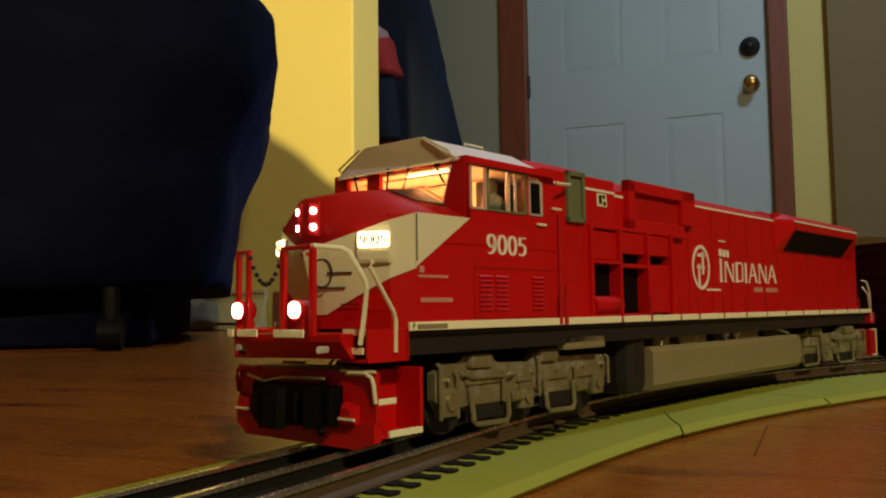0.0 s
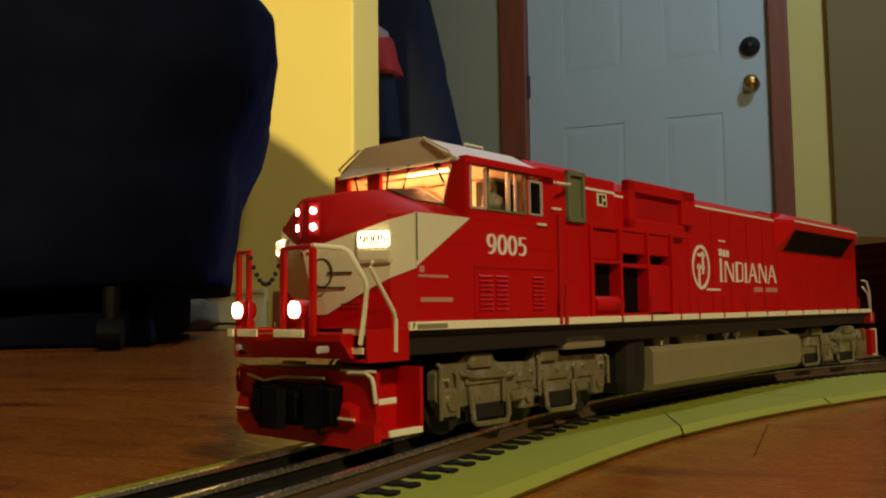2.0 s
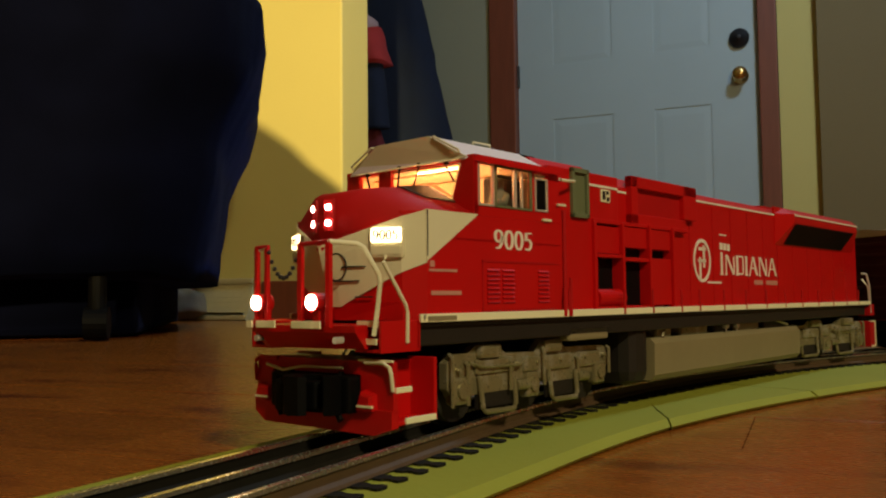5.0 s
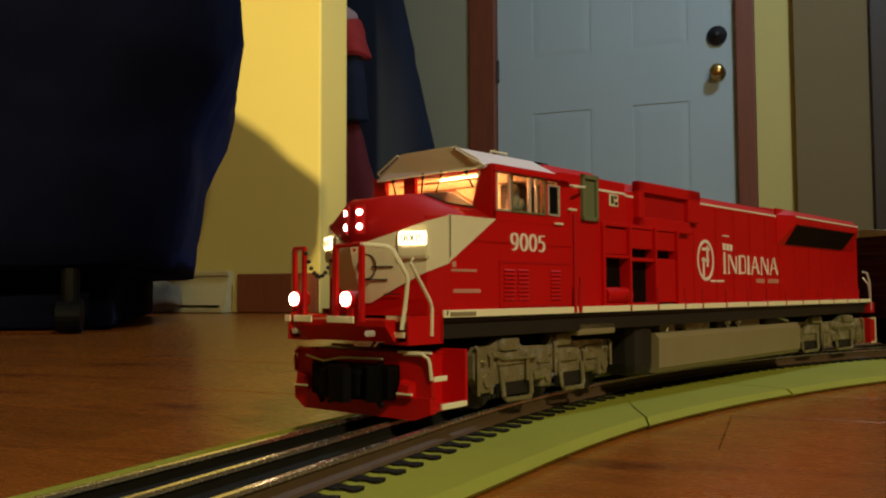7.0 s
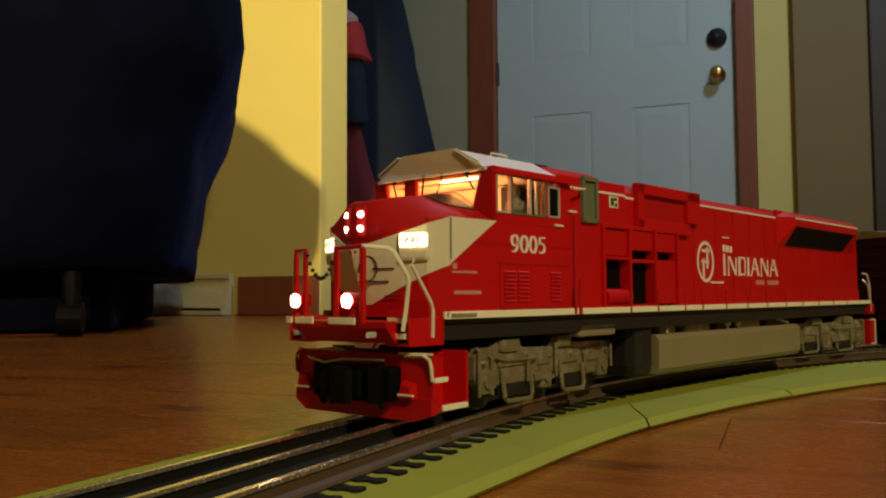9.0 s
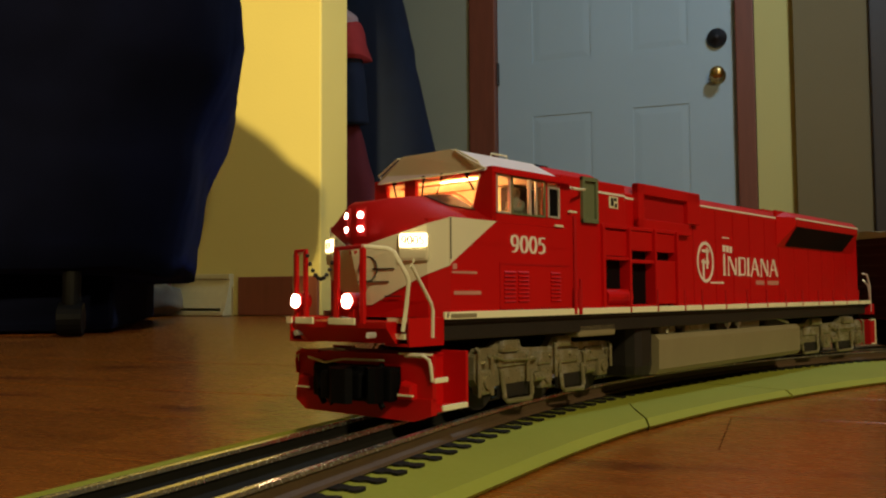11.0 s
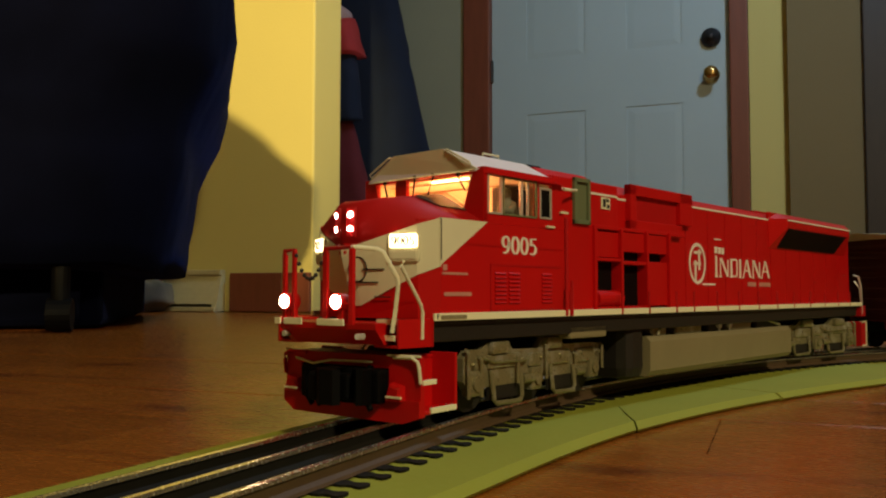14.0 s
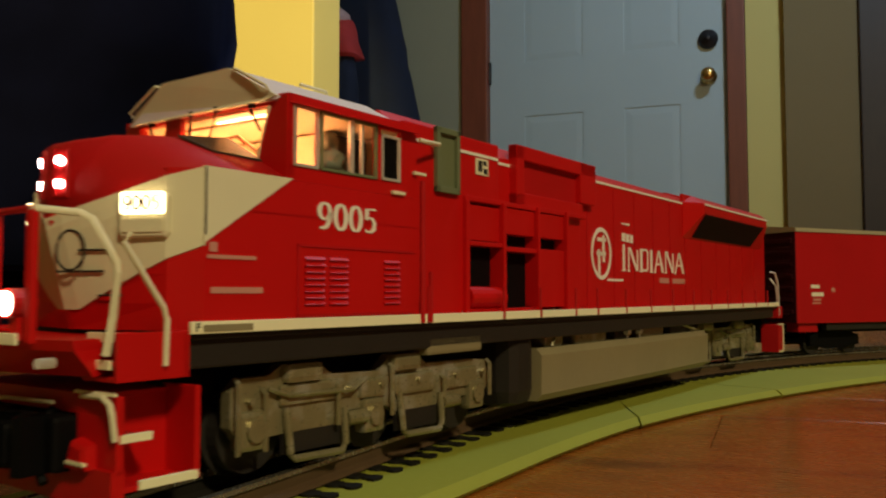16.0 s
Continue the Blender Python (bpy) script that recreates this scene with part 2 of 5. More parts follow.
floor = room_box("floor", M_GAP, "dark reddish glossy wooden plank floor", W_W - 0.1, W_E + 0.1, N_BACK - 0.1, N_DOOR + 0.1, -0.05, -0.0015)
room_box("ceiling", M_CEIL, "plain off-white painted ceiling", W_W, W_E, N_BACK, N_DOOR, H, H + 0.1)
room_box("wall_south", M_YELLOW, "plain yellow painted wall", W_W, W_E, N_BACK - 0.12, N_BACK, 0, H)
room_box("wall_west", M_YELLOW, "plain yellow painted wall", W_W - 0.12, W_W, N_BACK, N_DOOR, 0, H)
room_box("wall_east", M_WALL_SHADE, "plain wall in the shaded tan colour", W_E, W_E + 0.12, N_BACK, N_DOOR, 0, H)
room_box("wall_stub", M_YELLOW, "yellow painted partition wall ending in a corner", W_W, STUB_E, STUB_N, STUB_N + 0.145, 0, H, 0.006)
room_box("baseboard", M_TRIM, "reddish-brown wooden baseboard under the yellow wall", -1.352, STUB_E - 0.002, STUB_N - 0.014, STUB_N - 0.001, 0.002, 0.105, 0.003)
# the door wall, with an opening for the door
KE = -0.197
D0, D1, DH = KE - 0.862, KE + 0.064, 2.04
room_box("wall_north", M_GREENWALL, "grey-green painted wall beside the door", W_W, D0 - 0.115, N_DOOR, N_DOOR + 0.14, 0, H)
room_box("wall_north_east", M_YELLOW, "yellow painted wall beside the door", D1 + 0.068, KE + 0.268, N_DOOR, N_DOOR + 0.14, 0, H)
room_box("wall_north_top", M_GREENWALL, "painted wall above the door", D0 - 0.115, D1 + 0.068, N_DOOR, N_DOOR + 0.14, DH + 0.07, H)
room_box("wall_recess", M_WALL_SHADE, "tan painted wall, shade put into its colour", KE + 0.262, W_E, N_DOOR - 0.05, N_DOOR + 0.14, 0, H)
room_box("outer_wall", M_DOOR, "plain wall behind the door", W_W, W_E, N_DOOR + 0.15, N_DOOR + 0.2, 0, H)
trim = thing("door_frame", "reddish-brown wooden door frame", "door frame")
trim.matrix_world = ROOM
tagged(trim, kind="structure")
for nm, e0, e1, z0, z1 in (("jamb", D0 - 0.113, D0 - 0.002, 0.002, DH + 0.066), ("jamb", D1 + 0.002, D1 + 0.066, 0.002, DH + 0.066), ("head_jamb", D0, D1, DH + 0.003, DH + 0.066)):
    bm = bmesh.new()
    box(bm, e0, e1, N_DOOR - 0.018, N_DOOR + 0.10, z0, z1, 0.004)
    part(nm, bm, M_TRIM, trim)


def front_door():
    door = tagged(thing("door_1", "grey-blue painted six-panel front door, closed", "door"), kind="structure")
    door.matrix_world = ROOM
    # leaf with sunk panels, built as stiles and rails round raised fields
    n0, n1 = N_DOOR + 0.02, N_DOOR + 0.06
    cols = [(KE - 0.715, KE - 0.475), (KE - 0.315, KE - 0.105)]
    rows = [(0.20, 0.772), (0.99, 1.60), (1.72, 1.92)]
    bm = bmesh.new()
    es = [D0, cols[0][0], cols[0][1], cols[1][0], cols[1][1], D1]
    zs = [0.008] + [z for r in rows for z in r] + [DH]
    for i in range(5):
        for j in range(len(zs) - 1):
            hole = i in (1, 3) and j % 2 == 1
            box(bm, es[i], es[i + 1], n0 + (0.003 if hole else 0), n1, zs[j], zs[j + 1])
    part("leaf", bm, M_DOOR, door)
    for c in cols:
        for r in rows:
            bm = bmesh.new()
            a, b, lo, hi = c[0] + 0.03, c[1] - 0.03, r[0] + 0.03, r[1] - 0.03
            ring0 = [(c[0] + 0.008, n0 + 0.0028, r[0] + 0.008), (c[1] - 0.008, n0 + 0.0028, r[0] + 0.008), (c[1] - 0.008, n0 + 0.0028, r[1] - 0.008), (c[0] + 0.008, n0 + 0.0028, r[1] - 0.008)]
            ring1 = [(a, n0 + 0.0012, lo), (b, n0 + 0.0012, lo), (b, n0 + 0.0012, hi), (a, n0 + 0.0012, hi)]
            loft(bm, [ring0, ring1])
            part("panel", bm, M_DOOR, door)
    bm = bmesh.new()
    loft(bm, [[(KE + r * math.cos(k * math.tau / 24), n0 + n, 0.864 + r * math.sin(k * math.tau / 24)) for k in range(24)] for r, n in ((0.030, 0.0), (0.030, -0.006), (0.013, -0.012), (0.012, -0.03), (0.022, -0.038), (0.027, -0.05), (0.022, -0.062), (0.008, -0.066))])
    part("knob", bm, M_BRASS, door, "round brass door knob", smooth=True)
    bm = bmesh.new()
    loft(bm, [[(KE + r * math.cos(k * math.tau / 24), n0 + n, 1.007 + r * math.sin(k * math.tau / 24)) for k in range(24)] for r, n in ((0.036, 0.0), (0.036, -0.012), (0.030, -0.02), (0.012, -0.022), (0.011, -0.03), (0.004, -0.031))])
    part("deadbolt", bm, M_BOLT, door, "dark bronze deadbolt", smooth=True)
    for z in (0.25, 0.96, 1.8):
        bm = bmesh.new()
        disc(bm, (D0 + 0.001, n0 - 0.006, z), (0, 0, 1), 0.007, 0.09, 10)
        part("hinge", bm, M_BOLT, door)


front_door()
# dark wooden post at the far end of the tan wall
room_box("trim", M_BROWN, "dark brown wooden door casing on the tan wall", KE + 0.50, KE + 0.62, N_DOOR - 0.075, N_DOOR - 0.052, 0.002, 2.1, 0.004)

# wall vent in the baseboard line
vent = thing("wall_vent", "beige metal baseboard vent below the yellow wall", "vent")
vent.matrix_world = ROOM
bm = bmesh.new()
v0, v1 = STUB_E - 0.462, STUB_E - 0.270
prism(bm, [(STUB_N - 0.045, 0.002), (STUB_N - 0.001, 0.002), (STUB_N - 0.001, 0.112), (STUB_N - 0.012, 0.112)], "x", v0, v0 + 0.014)
prism(bm, [(STUB_N - 0.045, 0.002), (STUB_N - 0.001, 0.002), (STUB_N - 0.001, 0.112), (STUB_N - 0.012, 0.112)], "x", v1 - 0.014, v1)
box(bm, v0, v1, STUB_N - 0.022, STUB_N - 0.002, 0.100, 0.114, 0.002)
box(bm, v0, v1, STUB_N - 0.047, STUB_N - 0.030, 0.002, 0.014, 0.002)
part("frame", bm, M_VENT, vent)
for i in range(6):
    bm = bmesh.new()
    z = 0.022 + i * 0.0135
    n = STUB_N - 0.040 + i * 0.0045
    prism(bm, [(n, z), (n + 0.0055, z + 0.0150), (n + 0.0065, z + 0.0146), (n + 0.0012, z - 0.0006)], "x", v0 + 0.014, v1 - 0.014)
    part("slat", bm, M_VENT, vent)

# ---- navy ottoman on short feet ----


def blob(bm, rings, sides=48):
    loft(bm, [[(cx + a * math.copysign(abs(math.cos(t)) ** q, math.cos(t)), cy + b * math.copysign(abs(math.sin(t)) ** q, math.sin(t)), z)
               for t in (k * math.tau / sides for k in range(sides))] for cx, cy, a, b, q, z in rings])


def cloth_noise(bm, amp, scale):
    for v in bm.verts:
        v.co += noise.noise_vector(v.co * scale) * amp


AHEAD = radians(42.88)
SEAT = Matrix.Translation(BASE) @ Matrix.Rotation(AHEAD + radians(15.0), 4, "Z")  # y away from the eye along the ottoman's edge
ottoman = thing("armchair", "large dark navy upholstered armchair on short feet", "armchair", m=SEAT)
bm = bmesh.new()
q = 0.32
# above 0.5 out of view, sloped to shape the wall's diagonal shadow
blob(bm, [(-0.62, 1.62, 0.50, 0.40, q, 0.085), (-0.62, 1.62, 0.565, 0.46, q, 0.088), (-0.62, 1.62, 0.583, 0.48, q, 0.20), (-0.62, 1.62, 0.595, 0.49, q, 0.27),
          (-0.62, 1.62, 0.612, 0.505, q, 0.32), (-0.62, 1.62, 0.636, 0.525, q, 0.38), (-0.62, 1.62, 0.650, 0.53, q, 0.44), (-0.62, 1.62, 0.650, 0.53, q, 0.50), (-0.637, 1.62, 0.633, 0.53, q, 0.54),
          (-0.685, 1.62, 0.585, 0.53, q, 0.62), (-0.735, 1.62, 0.535, 0.53, q, 0.71), (-0.79, 1.62, 0.48, 0.52, q, 0.81), (-0.85, 1.62, 0.40, 0.48, q, 0.90), (-0.87, 1.62, 0.30, 0.36, q, 0.94), (-0.87, 1.62, 0.1, 0.15, q, 0.95)])
bmesh.ops.subdivide_edges(bm, edges=bm.edges[:], cuts=2, use_grid_fill=True)
cloth_noise(bm, 0.012, 9)
part("seat", bm, M_NAVY, ottoman, smooth=True)
bm = bmesh.new()
blob(bm, [(-0.78, 1.93, 0.44, 0.17, q, 0.50), (-0.80, 1.95, 0.44, 0.18, q, 0.75), (-0.80, 1.98, 0.40, 0.16, q, 0.98), (-0.80, 2.0, 0.2, 0.08, q, 1.04)])
bmesh.ops.subdivide_edges(bm, edges=bm.edges[:], cuts=2, use_grid_fill=True)
cloth_noise(bm, 0.012, 7)
part("backrest", bm, M_NAVY, ottoman, smooth=True)
# dark block added to fill the shaded gap under the seat
bm = bmesh.new()
box(bm, -1.2, -0.15, 1.30, 2.1, 0.004, 0.10, 0.01)
part("base", bm, M_NAVY, ottoman, "dark block added under the seat for the shade there")
for x, y in ((-0.19, 1.20), (-1.05, 1.14), (-0.20, 2.0), (-1.05, 2.0)):
    bm = bmesh.new()
    disc(bm, (x, y, 0.055), (0, 0, 1), 0.012, 0.065, 16)
    disc(bm, (x, y, 0.024), (1, 0, 0), 0.022, 0.030, 20)
    part("caster", bm, M_BLACK, ottoman, "small black caster")

bm = bmesh.new()
loft(bm, [[tuple(SEAT.inverted() @ room(-1.585 + x * w, 1.835 + y * w, z)) for x, y in ((-1, -1), (1, -1), (1, 1), (-1, 1))] for w, z in ((0.017, 0.002), (0.022, 0.06), (0.027, 0.13))])
part("leg", bm, M_TRIM, ottoman, "tapered brown wooden leg")

# grey bundle of cloth behind the armchair, by the vent
bundle = thing("cloth_bag", "crumpled grey cloth bag lying on the floor", "bag", m=ROOM)
bm = bmesh.new()
blob(bm, [(STUB_E - 0.53, STUB_N - 0.09, 0.12, 0.06, 1, 0.004), (STUB_E - 0.53, STUB_N - 0.09, 0.15, 0.075, 0.9, 0.03), (STUB_E - 0.52, STUB_N - 0.09, 0.13, 0.065, 0.9, 0.07), (STUB_E - 0.50, STUB_N - 0.09, 0.06, 0.03, 1, 0.10)])
bmesh.ops.subdivide_edges(bm, edges=bm.edges[:], cuts=2, use_grid_fill=True)
cloth_noise(bm, 0.012, 25)
part("bag_body", bm, M_GREYCLOTH, bundle, smooth=True)

# ---- clothes on the wall by the door ----


def hanging(name, label, mat, e0, e1, z0, z1, n, flare, depth, cat="coat"):
    ob = thing(name, label, cat, m=ROOM)
    bm = bmesh.new()
    rings = []
    for i in range(25):
        k = i / 24
        z = z1 + (z0 - z1) * k
        a, b = e0 - flare * 0.15 * k, e1 + flare * k
        ring = []
        for j in range(40):
            t = j / 40 * math.tau
            e = (a + b) / 2 + (b - a) / 2 * math.copysign(abs(math.cos(t)) ** 0.6, math.cos(t))
            w = n + depth * (0.3 + 0.7 * min(1, k * 3 + 0.2)) * math.sin(t) * (1 + 0.18 * math.sin(e * 34) * k)
            ring.append((e, w, z))
        rings.append(ring)
    loft(bm, rings)
    cloth_noise(bm, 0.008, 12)
    part("cloth", bm, mat, ob, smooth=True)
    return ob


coat = hanging("coat", "long navy blue coat hanging against the wall", M_NAVYCOAT, -1.78, -1.515, 0.10, 1.65, N_DOOR - 0.10, 0.336, 0.07)
jacket = hanging("red_jacket", "red jacket with pale fur collar before a navy coat", M_REDCLOTH, -1.64, -1.50, 0.975, 1.12, N_DOOR - 0.36, 0.04, 0.08, "jacket")
bm = bmesh.new()
blob(bm, [(-1.585, N_DOOR - 0.36, 0.05, 0.05, 1, 1.09), (-1.58, N_DOOR - 0.36, 0.075, 0.085, 1, 1.12), (-1.58, N_DOOR - 0.36, 0.06, 0.07, 1, 1.16), (-1.58, N_DOOR - 0.36, 0.02, 0.02, 1, 1.18)], 24)
cloth_noise(bm, 0.012, 30)
part("collar", bm, material("pale_fur", (0.45, 0.30, 0.30), 0.9, bump=0.001), jacket, "pale pinkish fur collar", smooth=True)
hanging("navy_scarf", "dark navy scarf hanging below a red jacket", M_NAVYCOAT, -1.63, -1.49, 0.72, 0.985, N_DOOR - 0.36, 0.02, 0.06, "scarf")
hanging("scarf", "dark red scarf hanging beside a navy coat", material("wine_fabric", (0.12, 0.012, 0.02), 0.9), -1.60, -1.52, 0.12, 0.74, N_DOOR - 0.34, 0.17, 0.04, "scarf")
rack = thing("coat_rail", "dark wooden coat rail with hooks on the wall", "coat rail", m=ROOM)
bm = bmesh.new()
box(bm, -2.1, -1.42, N_DOOR - 0.022, N_DOOR - 0.001, 1.62, 1.71, 0.004)
part("board", bm, M_BROWN, rack)
for e in (-1.95, -1.75, -1.58, -1.48):
    bm = bmesh.new()
    tube(bm, [(e, N_DOOR - 0.02, 1.66), (e, N_DOOR - 0.10, 1.64), (e, N_DOOR - 0.38, 1.66), (e, N_DOOR - 0.40, 1.69)], 0.005, 8)
    part("hook", bm, M_BOLT, rack)

# ---- the track: a curve of 0.8 m radius that runs out into a straight ----
RAIL_TOP = 0.0105
CURVE, KX, KY, TANGENT = 0.800, 0.783, 0.240, radians(17.0)


def track_point(s, side=0.0):
    """A point of the centre line s metres behind the curve's crown, and the way along it (backwards); side: towards the curve's centre."""
    a = max(s / CURVE, -TANGENT)
    p = Vector((KX - CURVE * math.cos(a), KY + CURVE * math.sin(a), 0))
    d = Vector((math.sin(a), math.cos(a), 0))
    if s / CURVE < -TANGENT:
        p += d * (s + CURVE * TANGENT)
    return p + Vector((d.y, -d.x, 0)) * side, d


def chord_pose(s, half):
    """The pose of a vehicle whose two trucks stand half metres from its middle."""
    f, b = track_point(s - half)[0], track_point(s + half)[0]
    u = (b - f).normalized()
    return Matrix.Translation(((f + b) / 2).to_3d() + Vector((0, 0, RAIL_TOP))) @ Matrix.Rotation(math.atan2(-u.x, u.y), 4, "Z")


def ribbon(bm, s0, s1, prof, step=0.012):
    """A profile (side, z) swept along the track."""
    n = int((s1 - s0) / step)
    rings = []
    for i in range(n + 1):
        s = s0 + (s1 - s0) * i / n
        rings.append([(*track_point(s, a)[0].to_2d(), z) for a, z in prof])
    loft(bm, rings)


S0, S1 = -0.62, 1.25
board = thing("roadbed_board", "olive painted thin board under the track", "board")


def board_piece(near, far, width):
    """One board between two cuts (s at the middle of the track, change of s with side), as wide towards the curve's centre as width(s) says."""
    bm = bmesh.new()
    rings = []
    n = 60
    for i in range(n + 1):
        k = i / n
        ring = []
        for u, z in [(u, 0.0003) for u in (0, 0.25, 0.5, 0.7, 0.85, 0.99)] + [(1, 0.0016), (0.975, 0.0040), (0.85, 0.0043), (0.7, 0.0043), (0.5, 0.0043), (0.25, 0.0043), (0, 0.0043)]:
            mid = near[0] * (1 - k) + far[0] * k
            edge = mid + 0.068 * (near[1] * (1 - k) + far[1] * k)
            side = -0.045 + (0.045 + width(edge)) * u
            s = (near[0] + near[1] * side) * (1 - k) + (far[0] + far[1] * side) * k
            ring.append((*track_point(s, side + 0.0008 * math.sin(s * 17) * u)[0].to_2d(), z))
        rings.append(ring)
    loft(bm, rings)
    part("board_section", bm, M_BOARD, board)


board_piece((S0, 0), (-0.0362, -1.81), lambda s: max(0.045, 0.0620 + 0.09 * (s + 0.160)))
board_piece((-0.0346, -1.81), (0.001, -0.05), lambda s: 0.0625 + 0.105 * (s + 0.160))
board_piece((0.002, -0.05), (S1, 0), lambda s: min(0.098, 0.0800 + 0.072 * s))

track = thing("model_track", "three-rail model train track with black ties", "model track")
for side in (-0.0170, 0.0, 0.0170):
    bm = bmesh.new()
    h0, h1 = 0.0049, RAIL_TOP
    ribbon(bm, S0, S1, [(side - 0.0013, h1 - 0.0012), (side + 0.0013, h1 - 0.0012), (side + 0.0011, h1 - 0.0002), (side, h1), (side - 0.0011, h1 - 0.0002)])
    rail = part("rail", bm, M_RAIL, track, "bright worn steel rail head")
    bm = bmesh.new()
    ribbon(bm, S0, S1, [(side - 0.0026, h0), (side + 0.0026, h0), (side + 0.0022, h0 + 0.0009), (side + 0.0006, h0 + 0.0016), (side + 0.0006, h1 - 0.0013), (side - 0.0006, h1 - 0.0013), (side - 0.0006, h0 + 0.0016), (side - 0.0022, h0 + 0.0009)])
    part("rail_web", bm, M_RAILSIDE if side > 0 else M_TIE, track)
bm = bmesh.new()
half_end = [(0.0196, 0.0022), (0.0206, 0.0027), (0.0222, 0.0026), (0.0232, 0.0018), (0.0250, 0.0018), (0.0258, 0.0025), (0.0276, 0.0026), (0.0283, 0.0014)]
prof = [(x, -y) for x, y in half_end] + [(x, y) for x, y in half_end[::-1]] + [(-x, y) for x, y in half_end] + [(-x, -y) for x, y in half_end[::-1]]
prism(bm, prof, "z", 0.0, 0.0007)
TIE = finish(bm)
TIE.materials.append(M_TIE)
s, count = S0 + 0.004, 0
while s < S1:
    p, d = track_point(s)
    tie = new("tie", TIE)
    tie.parent = track
    tie.matrix_basis = Matrix.Translation((p.x, p.y, 0.0043)) @ Matrix.Rotation(math.atan2(-d.x, d.y) + random.uniform(-0.015, 0.015), 4, "Z")
    s += 0.0108

# ---- the locomotive: x to its left, y backwards from its front end, z above the rail; millimetres ----
HALF = 0.1662


def loco_part(name, bm, mat, parent, label="", smooth=False):
    bmesh.ops.translate(bm, vec=(0, -240, 0), verts=bm.verts)
    return mm_part(name, bm, mat, parent, label, smooth)


def loco_text(name, text, size, at, turn, mat, parent, stretch=1.0, depth=0.12, label=""):
    me = letters(text, size, depth)
    me.transform(Matrix.Translation((at[0] * MM, (at[1] - 240) * MM, at[2] * MM)) @ turn.to_4x4() @ Matrix.Diagonal((stretch * MM, MM, MM, 1)))
    return part(name, me, mat, parent, label)


STROKES = {
    "0": [[(0.5 + 0.31 * math.sin(k * math.tau / 24), 0.5 + 0.46 * math.cos(k * math.tau / 24)) for k in range(25)]],
    "9": [[(0.48 + 0.29 * math.sin(k * math.tau / 24), 0.67 + 0.29 * math.cos(k * math.tau / 24)) for k in range(25)], [(0.78, 0.67), (0.78, 0.5), (0.72, 0.3), (0.6, 0.13), (0.42, 0.05), (0.22, 0.06)]],
    "5": [[(0.26, 0.92), (0.84, 0.94)], [(0.30, 0.94), (0.27, 0.52)], [(0.26, 0.54), (0.44, 0.61), (0.64, 0.55), (0.77, 0.38), (0.74, 0.2), (0.6, 0.07), (0.4, 0.04), (0.2, 0.09)]],
}


def digit(ch, wide, high, depth):
    """A bold figure with thick uprights and thin bows, centred in the x-y plane."""
    bm = bmesh.new()
    for line in STROKES[ch]:
        rings = []
        for i, (u, v) in enumerate(line):
            a, b = line[max(i - 1, 0)], line[min(i + 1, len(line) - 1)]
            if line[0] == line[-1] and i in (0, len(line) - 1):
                a, b = line[-2], line[1]
            d = Vector((b[0] - a[0], b[1] - a[1])).normalized()
            w = 0.035 + 0.085 * abs(d.y)
            rings.append([((u - 0.5 + e * d.y * w) * wide, (v - 0.5 - e * d.x * w) * high, z) for e, z in ((-1, 0), (1, 0), (1, depth), (-1, depth))])
        loft(bm, rings)
    return finish(bm)


def road_number(text, pitch, high, at, turn, mat, parent, depth, label=""):
    """Separate figures in a row."""
    for i, ch in enumerate(text):
        me = digit(ch, pitch * 1.12, high, depth)
        me.transform(Matrix.Translation((at[0] * MM, (at[1] - 240) * MM, at[2] * MM)) @ turn.to_4x4() @ Matrix.Scale(MM, 4) @ Matrix.Translation(((i - (len(text) - 1) / 2) * pitch, 0, 0)))
        part("digit", me, mat, parent, label)


# turns text so that it reads on the left side (facing +x), running backwards
SIDE_TEXT = Matrix(((0, 0, 1), (1, 0, 0), (0, 1, 0)))


